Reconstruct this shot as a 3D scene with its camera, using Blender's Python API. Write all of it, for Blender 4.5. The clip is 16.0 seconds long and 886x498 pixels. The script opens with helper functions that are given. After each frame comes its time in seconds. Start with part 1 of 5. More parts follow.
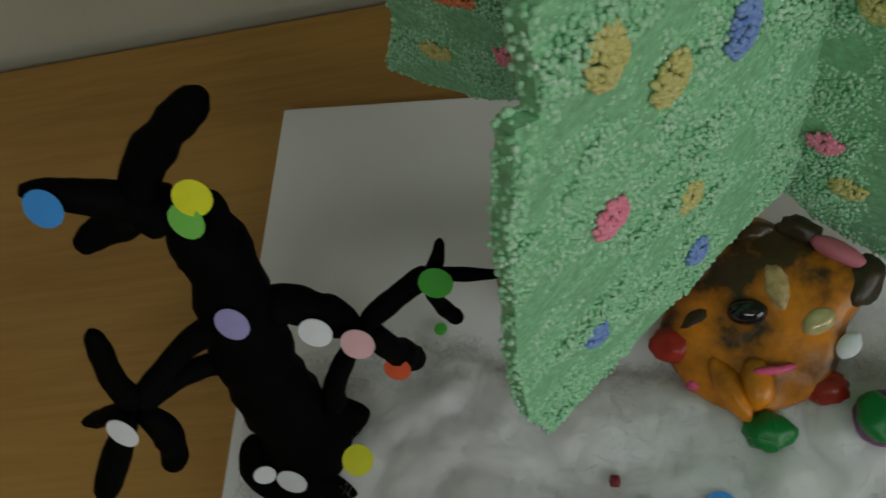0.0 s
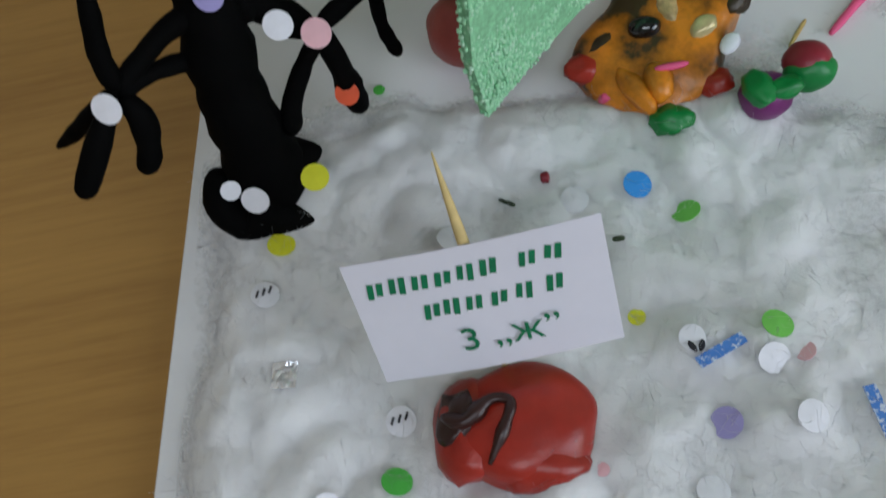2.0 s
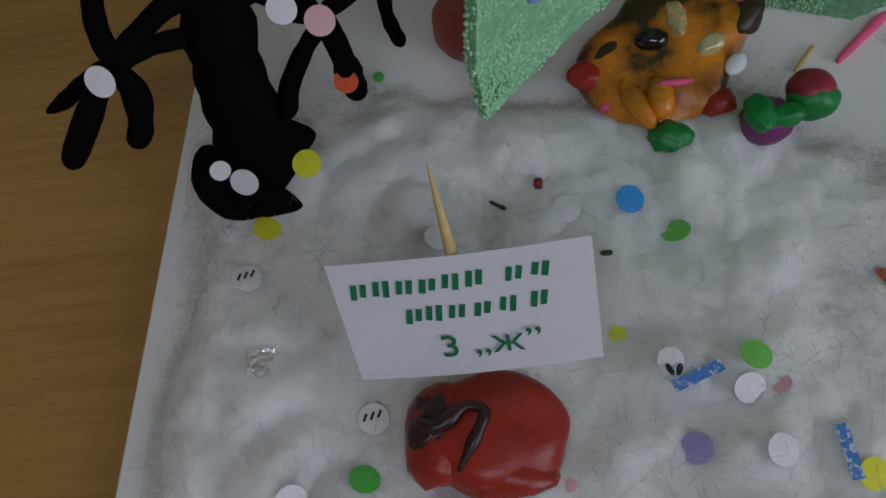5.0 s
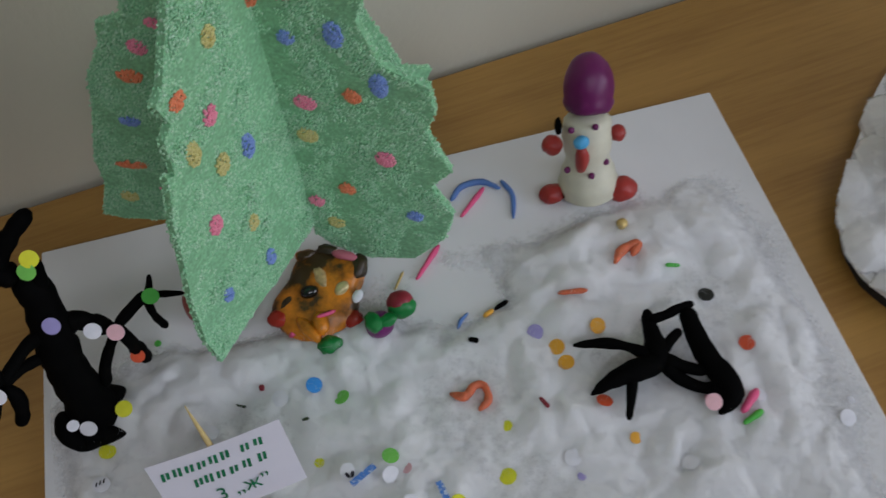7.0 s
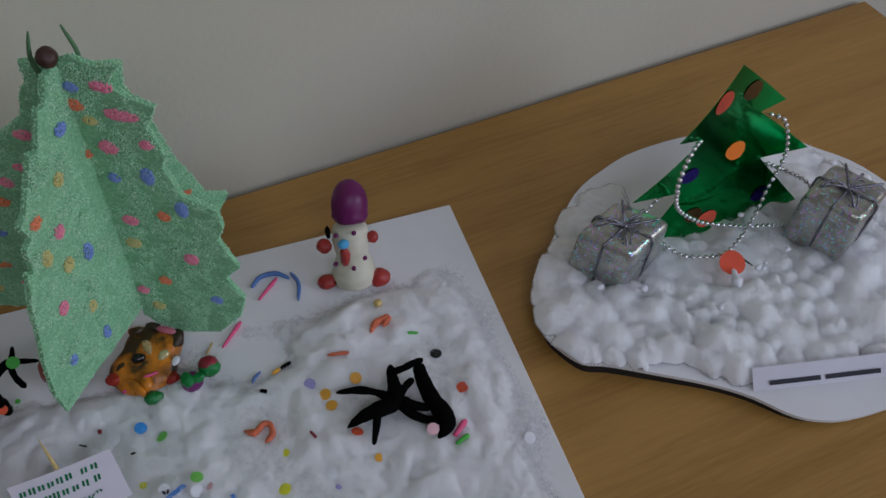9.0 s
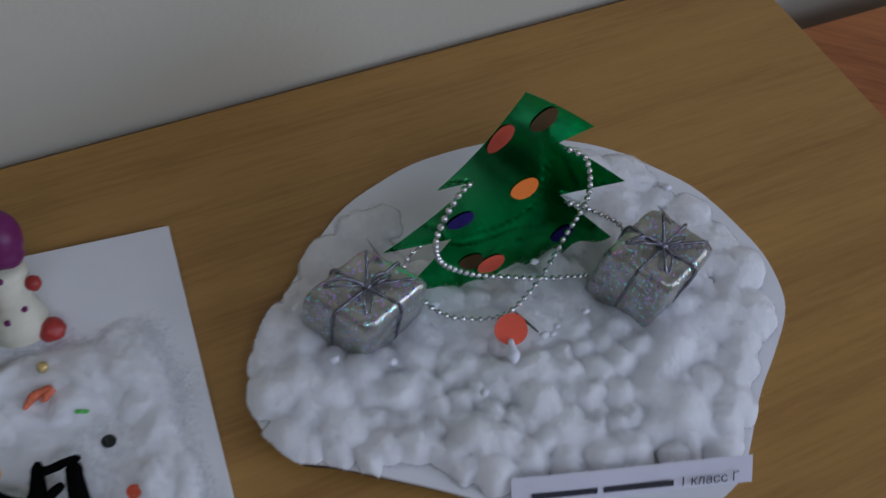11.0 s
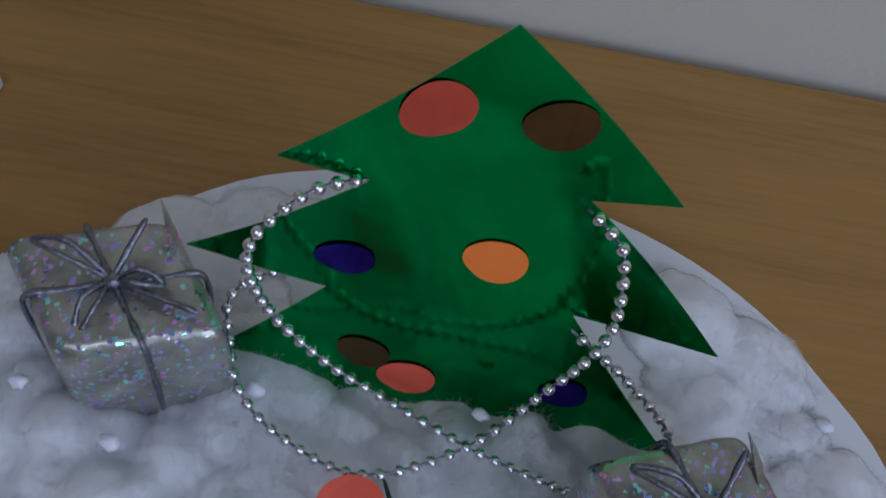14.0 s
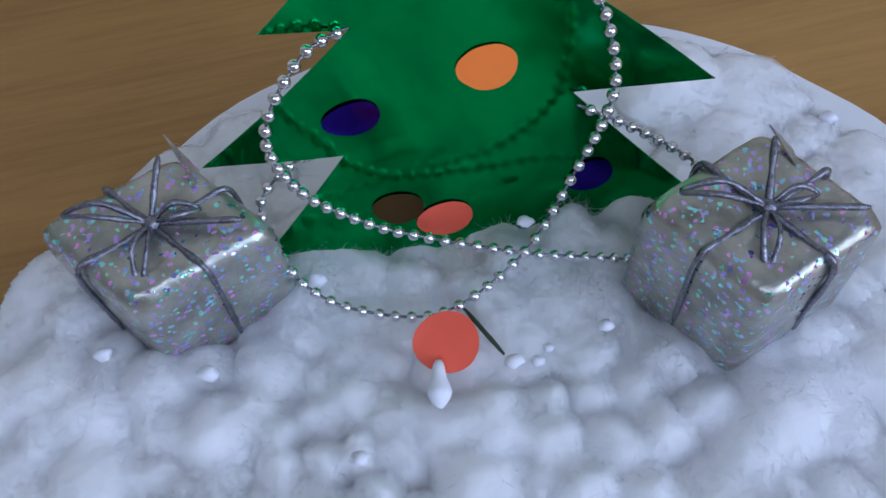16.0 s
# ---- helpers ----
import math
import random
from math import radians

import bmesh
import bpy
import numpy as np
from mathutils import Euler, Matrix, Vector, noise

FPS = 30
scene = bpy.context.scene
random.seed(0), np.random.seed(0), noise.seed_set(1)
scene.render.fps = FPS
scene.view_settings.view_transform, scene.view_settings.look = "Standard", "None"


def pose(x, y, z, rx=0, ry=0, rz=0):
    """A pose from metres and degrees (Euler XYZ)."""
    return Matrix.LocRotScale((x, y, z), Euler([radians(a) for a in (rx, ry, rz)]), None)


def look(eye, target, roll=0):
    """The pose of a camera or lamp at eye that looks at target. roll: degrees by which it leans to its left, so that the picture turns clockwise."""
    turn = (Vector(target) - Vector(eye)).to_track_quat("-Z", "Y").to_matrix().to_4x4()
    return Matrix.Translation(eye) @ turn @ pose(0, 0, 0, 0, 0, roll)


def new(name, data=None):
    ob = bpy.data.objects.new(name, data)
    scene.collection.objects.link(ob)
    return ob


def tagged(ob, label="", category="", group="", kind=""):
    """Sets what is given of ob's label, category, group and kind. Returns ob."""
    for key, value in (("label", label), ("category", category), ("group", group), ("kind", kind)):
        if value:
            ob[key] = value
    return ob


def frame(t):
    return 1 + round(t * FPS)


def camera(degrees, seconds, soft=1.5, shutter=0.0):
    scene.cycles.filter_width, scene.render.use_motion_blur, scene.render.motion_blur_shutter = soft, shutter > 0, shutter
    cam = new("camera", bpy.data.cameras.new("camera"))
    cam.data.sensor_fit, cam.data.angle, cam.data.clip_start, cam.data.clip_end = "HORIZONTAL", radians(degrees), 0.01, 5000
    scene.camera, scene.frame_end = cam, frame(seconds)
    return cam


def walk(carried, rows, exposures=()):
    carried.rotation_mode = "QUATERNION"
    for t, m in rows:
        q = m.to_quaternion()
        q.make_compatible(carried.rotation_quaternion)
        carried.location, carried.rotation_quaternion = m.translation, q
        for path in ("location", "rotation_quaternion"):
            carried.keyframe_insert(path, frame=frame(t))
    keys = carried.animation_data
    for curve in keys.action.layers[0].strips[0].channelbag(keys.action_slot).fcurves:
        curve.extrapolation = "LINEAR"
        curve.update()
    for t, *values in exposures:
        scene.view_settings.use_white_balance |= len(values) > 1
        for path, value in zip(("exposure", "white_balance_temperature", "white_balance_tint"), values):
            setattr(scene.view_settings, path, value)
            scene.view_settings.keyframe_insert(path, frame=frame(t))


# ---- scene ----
cam = camera(48.7, 16.0, shutter=0.3)
PATH = [
    (0, (0.094, -0.115, 0.203), (-0.378, 0.591, -1.608), -32.9),
    (0.5, (0.077, -0.124, 0.208), (-0.381, 0.646, -1.58), -36.3),
    (1, (0.064, -0.146, 0.201), (-0.331, 0.708, -1.563), -34.3),
    (1.5, (0.066, -0.174, 0.21), (-0.231, 0.76, -1.533), -25.8),
    (2, (0.081, -0.199, 0.194), (-0.145, 0.72, -1.568), -18.4),
    (2.5, (0.076, -0.207, 0.183), (-0.17, 0.716, -1.575), -15.6),
    (3, (0.08, -0.209, 0.18), (-0.128, 0.751, -1.562), -9.9),
    (5.5, (0.081, -0.189, 0.212), (-0.102, 0.647, -1.596), -14.2),
    (6, (0.09, -0.209, 0.265), (0.01, 0.706, -1.511), -11.5),
    (6.5, (0.114, -0.227, 0.316), (0.212, 0.755, -1.424), -5.6),
    (7, (0.125, -0.253, 0.347), (0.309, 0.781, -1.356), -5.4),
    (7.5, (0.139, -0.285, 0.387), (0.439, 0.787, -1.275), -0.8),
    (8, (0.141, -0.321, 0.432), (0.591, 0.731, -1.208), 5.3),
    (8.2, (0.14, -0.343, 0.447), (0.614, 0.758, -1.154), 4.7),
    (10.5, (0.24, -0.311, 0.468), (0.691, 0.656, -1.225), 6.7),
    (11, (0.298, -0.242, 0.416), (0.811, 0.596, -1.326), 14.8),
    (11.5, (0.343, -0.226, 0.38), (0.721, 0.645, -1.38), 12.5),
    (12, (0.379, -0.226, 0.332), (0.55, 0.623, -1.471), 13.6),
    (12.5, (0.407, -0.209, 0.289), (0.473, 0.705, -1.489), 13.7),
    (13, (0.423, -0.191, 0.258), (0.44, 0.798, -1.481), 16.6),
    (13.5, (0.432, -0.176, 0.243), (0.415, 0.811, -1.497), 16.5),
    (14, (0.441, -0.16, 0.236), (0.394, 0.887, -1.467), 13.1),
    (14.5, (0.443, -0.146, 0.236), (0.39, 0.881, -1.479), 6.1),
    (15, (0.445, -0.164, 0.222), (0.462, 0.845, -1.505), -0.1),
    (15.5, (0.436, -0.181, 0.225), (0.513, 0.785, -1.524), -3.0),
    (16, (0.43, -0.187, 0.231), (0.458, 0.759, -1.531), -5.5),
]
EXPOSURES = [(0, -0.58, 6200, 0), (1.0, -0.07, 5850, 2), (1.5, 0.20, 5750, 4), (2.5, 0.14, 5400, 10), (3, -0.02, 5350, 10), (5.5, -0.6, 5650, 11), (7, -0.2, 5650, 13), (8, -0.40, 5500, 17), (10.5, -0.58, 5300, 17), (12.5, -0.68, 4800, 18), (14, -0.53, 4950, 18), (15.5, 0.12, 4760, 18), (16, 0.12, 4760, 18)]
WINDOW_W, CEILING_W = 12.5, 15.0
walk(cam, [(t, look(eye, target, roll)) for t, eye, target, roll in PATH], EXPOSURES)

# ---- world and light ----
world = bpy.data.worlds.new("room_world")
scene.world = world
world.use_nodes = True
sky = world.node_tree.nodes.new("ShaderNodeTexSky")
sky.sky_type, sky.sun_disc = "NISHITA", False
sky.sun_elevation, sky.sun_rotation = radians(20), radians(120)
world.node_tree.links.new(sky.outputs["Color"], world.node_tree.nodes["Background"].inputs["Color"])
world.node_tree.nodes["Background"].inputs["Strength"].default_value = 0.08


def area_lamp(name, eye, target, sx, sy, watts, colour):
    lamp = bpy.data.lights.new(name, "AREA")
    lamp.shape, lamp.size, lamp.size_y, lamp.energy, lamp.color = "RECTANGLE", sx, sy, watts, colour
    ob = new(name, lamp)
    ob.matrix_world = look(eye, target)
    return ob


# daylight through the room's window, and the ceiling's tube lamps
area_lamp("window_light", (1.66, -1.25, 0.80), (0.3, -0.2, 0.0), 1.3, 1.2, WINDOW_W, (0.90, 0.95, 1.0))
area_lamp("ceiling_light", (0.20, -1.70, 1.93), (0.20, -1.70, 0.0), 1.4, 0.6, CEILING_W, (1.0, 0.98, 0.94))


# ---- materials ----
def nodes_of(name):
    m = bpy.data.materials.new(name)
    m.use_nodes = True
    t = m.node_tree
    return m, t, t.nodes["Principled BSDF"]


def coords(t, scale=(1, 1, 1)):
    c = t.nodes.new("ShaderNodeTexCoord")
    mp = t.nodes.new("ShaderNodeMapping")
    mp.inputs["Scale"].default_value = scale
    t.links.new(c.outputs["Object"], mp.inputs["Vector"])
    return mp.outputs["Vector"]


def noise_tex(t, vec, scale, detail=4.0, rough=0.6):
    n = t.nodes.new("ShaderNodeTexNoise")
    n.inputs["Scale"].default_value, n.inputs["Detail"].default_value, n.inputs["Roughness"].default_value = scale, detail, rough
    t.links.new(vec, n.inputs["Vector"])
    return n.outputs["Fac"]


def ramp(t, fac, stops):
    r = t.nodes.new("ShaderNodeValToRGB")
    el = r.color_ramp.elements
    while len(el) < len(stops):
        el.new(0.5)
    for e, (p, c) in zip(el, stops):
        e.position, e.color = p, (*c, 1)
    t.links.new(fac, r.inputs["Fac"])
    return r.outputs["Color"]


def bump(t, b, height, strength, distance):
    n = t.nodes.new("ShaderNodeBump")
    n.inputs["Strength"].default_value, n.inputs["Distance"].default_value = strength, distance
    t.links.new(height, n.inputs["Height"])
    t.links.new(n.outputs["Normal"], b.inputs["Normal"])


def shade(c, k):
    return tuple(max(0.0, min(1.0, v * k)) for v in c)


def surface(name, colour, rough=0.6, metal=0.0, vary=0.15, scale=60.0, bump_mm=0.1, bump_scale=600.0, spec=0.5, dark=None, dark_at=0.62):
    """A plain surface with two scales of variation; dark mixes in streaks of a second colour."""
    m, t, b = nodes_of(name)
    v = coords(t)
    f = noise_tex(t, v, scale)
    stops = [(0.3, shade(colour, 1 - vary)), (0.7, shade(colour, 1 + vary))]
    if dark:
        stops = [(0.35, shade(colour, 1 + vary)), (dark_at - 0.05, shade(colour, 1 - vary)), (dark_at + 0.04, dark)]
    t.links.new(ramp(t, f, stops), b.inputs["Base Color"])
    b.inputs["Roughness"].default_value, b.inputs["Metallic"].default_value = rough, metal
    b.inputs["Specular IOR Level"].default_value = spec
    if bump_mm:
        bump(t, b, noise_tex(t, v, bump_scale), 0.6, bump_mm / 1000)
    return m


def wood(name, light, deep, turn=0.0, gloss=0.42):
    m, t, b = nodes_of(name)
    c = t.nodes.new("ShaderNodeTexCoord")
    mp = t.nodes.new("ShaderNodeMapping")
    mp.inputs["Rotation"].default_value = (0, 0, turn)
    t.links.new(c.outputs["Object"], mp.inputs["Vector"])
    st = t.nodes.new("ShaderNodeMapping")
    st.inputs["Scale"].default_value = (0.06, 1, 1)
    t.links.new(mp.outputs["Vector"], st.inputs["Vector"])
    v = st.outputs["Vector"]
    wide, fine = noise_tex(t, v, 38, 3), noise_tex(t, v, 420, 4, 0.7)
    mix = t.nodes.new("ShaderNodeMath")
    mix.operation = "MULTIPLY_ADD"
    mix.inputs[1].default_value = 0.45
    t.links.new(fine, mix.inputs[0])
    half = t.nodes.new("ShaderNodeMath")
    half.operation = "MULTIPLY"
    half.inputs[1].default_value = 0.55
    t.links.new(wide, half.inputs[0])
    t.links.new(half.outputs[0], mix.inputs[2])
    t.links.new(ramp(t, mix.outputs[0], [(0.34, deep), (0.52, light), (0.70, shade(light, 1.18))]), b.inputs["Base Color"])
    b.inputs["Roughness"].default_value = gloss
    bump(t, b, fine, 0.25, 0.0002)
    return m


def granule(name, colours):
    """Tiny foam beads in clay: each bead its own tint."""
    m, t, b = nodes_of(name)
    g = t.nodes.new("ShaderNodeNewGeometry")
    stops = [(i / max(1, len(colours) - 1), c) for i, c in enumerate(colours)]
    t.links.new(ramp(t, g.outputs["Random Per Island"], stops), b.inputs["Base Color"])
    b.inputs["Roughness"].default_value = 0.6
    b.inputs["Specular IOR Level"].default_value = 0.3
    return m


def cotton_material(name, tint, depth):
    m, t, b = nodes_of(name)
    v = coords(t)
    t.links.new(ramp(t, noise_tex(t, v, 60, 5), [(0.3, shade(tint, 0.94)), (0.7, tint)]), b.inputs["Base Color"])
    b.inputs["Roughness"].default_value = 1.0
    b.inputs["Specular IOR Level"].default_value = 0.0
    b.inputs["Sheen Weight"].default_value = 0.25
    b.inputs["Sheen Roughness"].default_value = 0.6
    b.inputs["Subsurface Radius"].default_value = (1.0, 1.0, 1.0)
    b.inputs["Subsurface Scale"].default_value = depth
    bump(t, b, noise_tex(t, v, 1100, 8, 0.8), 0.5, 0.0005)
    # the wool thins out to loose wisps where its cover ends
    cover = t.nodes.new("ShaderNodeAttribute")
    cover.attribute_name = "cover"
    wisp = noise_tex(t, v, 300, 8, 0.78)
    add = t.nodes.new("ShaderNodeMath")
    add.operation = "MULTIPLY_ADD"
    add.inputs[1].default_value = 1.6
    t.links.new(cover.outputs["Fac"], add.inputs[0])
    t.links.new(wisp, add.inputs[2])
    thin = t.nodes.new("ShaderNodeMapRange")
    thin.inputs["From Min"].default_value, thin.inputs["From Max"].default_value = 0.72, 1.55
    t.links.new(add.outputs[0], thin.inputs["Value"])
    t.links.new(thin.outputs["Result"], b.inputs["Alpha"])
    thick = t.nodes.new("ShaderNodeMapRange")
    thick.inputs["From Min"].default_value, thick.inputs["To Max"].default_value = 0.6, 1.0
    t.links.new(cover.outputs["Fac"], thick.inputs["Value"])
    t.links.new(thick.outputs["Result"], b.inputs["Subsurface Weight"])
    return m


def cover_of(me, values):
    """How closely the wool covers, vertex by vertex."""
    me.attributes.new("cover", "FLOAT", "POINT").data.foreach_set("value", values)


def foil(name, colour, rough, wave_mm, wave_scale):
    m, t, b = nodes_of(name)
    v = coords(t)
    b.inputs["Metallic"].default_value = 1.0
    t.links.new(ramp(t, noise_tex(t, v, 40), [(0.35, shade(colour, 0.8)), (0.7, shade(colour, 1.15))]), b.inputs["Base Color"])
    b.inputs["Roughness"].default_value = rough
    bump(t, b, noise_tex(t, v, wave_scale, 2), 0.5, wave_mm / 1000)
    return m


def holographic(name):
    """Silver wrapping paper: small facets that turn each their own way and tint."""
    m, t, b = nodes_of(name)
    v = coords(t)
    vo = t.nodes.new("ShaderNodeTexVoronoi")
    vo.inputs["Scale"].default_value = 1050
    t.links.new(v, vo.inputs["Vector"])
    sep = t.nodes.new("ShaderNodeSeparateColor")
    t.links.new(vo.outputs["Color"], sep.inputs["Color"])
    hue = t.nodes.new("ShaderNodeCombineColor")
    hue.mode = "HSV"
    tone = t.nodes.new("ShaderNodeMapRange")
    tone.inputs["To Min"].default_value, tone.inputs["To Max"].default_value = 0.40, 0.84
    t.links.new(sep.outputs["Red"], tone.inputs["Value"])
    t.links.new(tone.outputs["Result"], hue.inputs[0])
    hue.inputs[1].default_value = 0.58
    hue.inputs[2].default_value = 0.96
    flake = t.nodes.new("ShaderNodeMath")
    flake.operation = "GREATER_THAN"
    flake.inputs[1].default_value = 0.85
    t.links.new(sep.outputs["Green"], flake.inputs[0])
    mx = t.nodes.new("ShaderNodeMix")
    mx.data_type = "RGBA"
    t.links.new(flake.outputs[0], mx.inputs["Factor"])
    t.links.new(ramp(t, noise_tex(t, v, 120, 4), [(0.3, (0.30, 0.30, 0.25)), (0.7, (0.56, 0.56, 0.49))]), mx.inputs["A"])
    t.links.new(hue.outputs["Color"], mx.inputs["B"])
    t.links.new(mx.outputs["Result"], b.inputs["Base Color"])
    gloss = t.nodes.new("ShaderNodeMapRange")
    gloss.inputs["To Min"].default_value, gloss.inputs["To Max"].default_value = 0.34, 0.06
    t.links.new(flake.outputs[0], gloss.inputs["Value"])
    t.links.new(gloss.outputs["Result"], b.inputs["Roughness"])
    crinkle = t.nodes.new("ShaderNodeBump")
    crinkle.inputs["Strength"].default_value, crinkle.inputs["Distance"].default_value = 0.5, 0.0006
    t.links.new(noise_tex(t, v, 260, 3), crinkle.inputs["Height"])
    off = t.nodes.new("ShaderNodeVectorMath")
    off.operation = "MULTIPLY_ADD"
    off.inputs[1].default_value = (0.34, 0.34, 0.34)
    t.links.new(vo.outputs["Color"], off.inputs[0])
    shift = t.nodes.new("ShaderNodeVectorMath")
    shift.operation = "SUBTRACT"
    shift.inputs[1].default_value = (0.17, 0.17, 0.17)
    t.links.new(crinkle.outputs["Normal"], shift.inputs[0])
    t.links.new(shift.outputs["Vector"], off.inputs[2])
    turn = t.nodes.new("ShaderNodeMix")
    turn.data_type = "VECTOR"
    t.links.new(flake.outputs[0], turn.inputs["Factor"])
    t.links.new(crinkle.outputs["Normal"], turn.inputs[4])
    t.links.new(off.outputs["Vector"], turn.inputs[5])
    nrm = t.nodes.new("ShaderNodeVectorMath")
    nrm.operation = "NORMALIZE"
    t.links.new(turn.outputs[1], nrm.inputs[0])
    t.links.new(nrm.outputs["Vector"], b.inputs["Normal"])
    b.inputs["Metallic"].default_value = 0.8
    return m


TABLE = wood("beech_laminate", (0.39, 0.215, 0.050), (0.29, 0.145, 0.031), radians(-5.7))
OTHER_TABLE = wood("orange_wood", (0.42, 0.15, 0.035), (0.26, 0.08, 0.018), radians(30))
WALL = surface("grey_wall_paint", (0.63, 0.60, 0.49), 0.75, vary=0.05, scale=4, bump_mm=0.4, bump_scale=260)
WALL_OTHER = surface("room_wall_paint", (0.66, 0.64, 0.58), 0.8, vary=0.04, scale=3, bump_mm=0)
CEILING = surface("white_ceiling_paint", (0.8, 0.8, 0.78), 0.9, vary=0.03, scale=3, bump_mm=0)
FLOOR = wood("floor_boards", (0.22, 0.12, 0.05), (0.14, 0.07, 0.03))
METAL = surface("grey_table_steel", (0.3, 0.3, 0.31), 0.4, 0.8)
BOARD = surface("white_cardboard", (0.80, 0.80, 0.81), 0.62, vary=0.03, scale=25, bump_mm=0.05, bump_scale=900)
PAPER = surface("white_paper", (0.70, 0.69, 0.76), 0.7, vary=0.03, scale=60, bump_mm=0.03)
COTTON = cotton_material("cotton_wool", (0.90, 0.90, 0.91), 0.006)
COTTON_B = cotton_material("loose_cotton_wool", (0.93, 0.93, 0.94), 0.014)
BLACK = surface("black_plasticine", (0.0022, 0.0022, 0.0022), 0.7, vary=0.3, bump_mm=0.3, bump_scale=180, spec=0.03)
GREEN_BEADS = granule("mint_bead_clay", [(0.26, 0.58, 0.30), (0.42, 0.74, 0.46), (0.36, 0.68, 0.40), (0.60, 0.82, 0.62), (0.30, 0.62, 0.35), (0.48, 0.77, 0.51)])
BEADS = {
    "pink": granule("pink_bead_clay", [(0.84, 0.20, 0.32), (0.95, 0.36, 0.48), (0.90, 0.27, 0.40)]),
    "blue": granule("blue_bead_clay", [(0.16, 0.27, 0.66), (0.30, 0.42, 0.80), (0.22, 0.33, 0.72)]),
    "yellow": granule("yellow_bead_clay", [(0.56, 0.50, 0.14), (0.72, 0.66, 0.30), (0.62, 0.58, 0.20)]),
    "orange": granule("orange_bead_clay", [(0.78, 0.20, 0.08), (0.90, 0.32, 0.16), (0.82, 0.25, 0.11)]),
}
CARD_GREEN = surface("green_clay_base", (0.26, 0.55, 0.30), 0.8, vary=0.25, scale=700, bump_mm=0.4, bump_scale=900)
CONFETTI = {k: surface(k + "_confetti_paper", c, 0.6, vary=0.05, scale=200, bump_mm=0.02) for k, c in {
    "blue": (0.06, 0.30, 0.78), "green": (0.10, 0.50, 0.06), "light_green": (0.22, 0.62, 0.10), "yellow": (0.78, 0.78, 0.02), "white": (0.85, 0.85, 0.90),
    "lilac": (0.38, 0.34, 0.66), "orange": (0.85, 0.42, 0.03), "red": (0.72, 0.10, 0.03), "pink": (0.80, 0.48, 0.52), "black": (0.012, 0.014, 0.012)}.items()}
FOIL = foil("green_foil_card", (0.010, 0.300, 0.055), 0.13, 0.5, 45)
ORN = {"red": foil("red_foil_paper", (0.95, 0.16, 0.09), 0.42, 0.1, 200), "brown": foil("brown_foil_paper", (0.15, 0.085, 0.03), 0.3, 0.1, 200),
       "orange": surface("orange_glossy_paper", (0.92, 0.23, 0.02), 0.4, vary=0.05), "blue": foil("navy_foil_paper", (0.03, 0.01, 0.28), 0.15, 0.2, 160),
       "coral": surface("coral_glossy_paper", (0.82, 0.11, 0.05), 0.4, vary=0.06)}
SILVER = surface("silver_bead_plating", (0.78, 0.78, 0.80), 0.12, 1.0, vary=0.06, bump_mm=0)
CORD = surface("silver_cord", (0.24, 0.24, 0.28), 0.22, 0.9, vary=0.4, scale=900, bump_mm=0.6, bump_scale=1100)
WRAP = holographic("holographic_wrapping_paper")
RED_CLAY = surface("red_plasticine", (0.33, 0.022, 0.010), 0.34, vary=0.2, scale=55, bump_mm=0.5, bump_scale=130, dark=(0.02, 0.006, 0.005), dark_at=0.66)
ORANGE_CLAY = surface("orange_plasticine", (0.56, 0.19, 0.008), 0.34, vary=0.35, scale=85, bump_mm=0.6, bump_scale=160, dark=(0.05, 0.028, 0.008), dark_at=0.57)
GREEN_CLAY = surface("green_plasticine", (0.010, 0.20, 0.035), 0.4, vary=0.2, bump_mm=0.3, bump_scale=200)
PURPLE_CLAY = surface("purple_plasticine", (0.14, 0.012, 0.12), 0.4, vary=0.25, bump_mm=0.3, bump_scale=200)
MAROON_CLAY = surface("maroon_plasticine", (0.25, 0.015, 0.03), 0.4, vary=0.25, bump_mm=0.3, bump_scale=200)
HAT_CLAY = surface("violet_plasticine", (0.13, 0.005, 0.09), 0.42, vary=0.15, bump_mm=0.4, bump_scale=160)
WHITE_CLAY = surface("ivory_plasticine", (0.68, 0.66, 0.52), 0.5, vary=0.1, bump_mm=0.5, bump_scale=150)
PINK_CLAY = surface("pink_plasticine", (0.80, 0.10, 0.25), 0.45, vary=0.1, bump_mm=0.4, bump_scale=700)
ROSE_CLAY = surface("rose_plasticine", (0.55, 0.15, 0.20), 0.45, vary=0.1)
BLUE_CLAY = surface("blue_plasticine", (0.10, 0.20, 0.50), 0.5, vary=0.15)
SKY_CLAY = surface("sky_blue_plasticine", (0.10, 0.42, 0.75), 0.5, vary=0.1)
RUST_CLAY = surface("rust_bead_clay", (0.72, 0.17, 0.07), 0.55, vary=0.25, scale=400, bump_mm=0.8, bump_scale=800)
GOLD = surface("gold_plastic", (0.62, 0.46, 0.16), 0.3, 0.3, vary=0.2, scale=300)
PEARL = surface("pale_gold_gem", (0.62, 0.52, 0.26), 0.2, 0.2, vary=0.25, scale=300)
JET = surface("black_glass_bead", (0.004, 0.004, 0.004), 0.06, bump_mm=0, spec=0.8)
PICK = surface("bamboo_wood", (0.62, 0.48, 0.20), 0.55, vary=0.12, scale=300)
TWIG = surface("dark_green_twig", (0.03, 0.05, 0.02), 0.6, vary=0.2)
INK = surface("green_marker_ink", (0.005, 0.16, 0.06), 0.6, vary=0.2, scale=400, bump_mm=0)
PRINT = surface("black_print_ink", (0.02, 0.02, 0.03), 0.7, bump_mm=0)
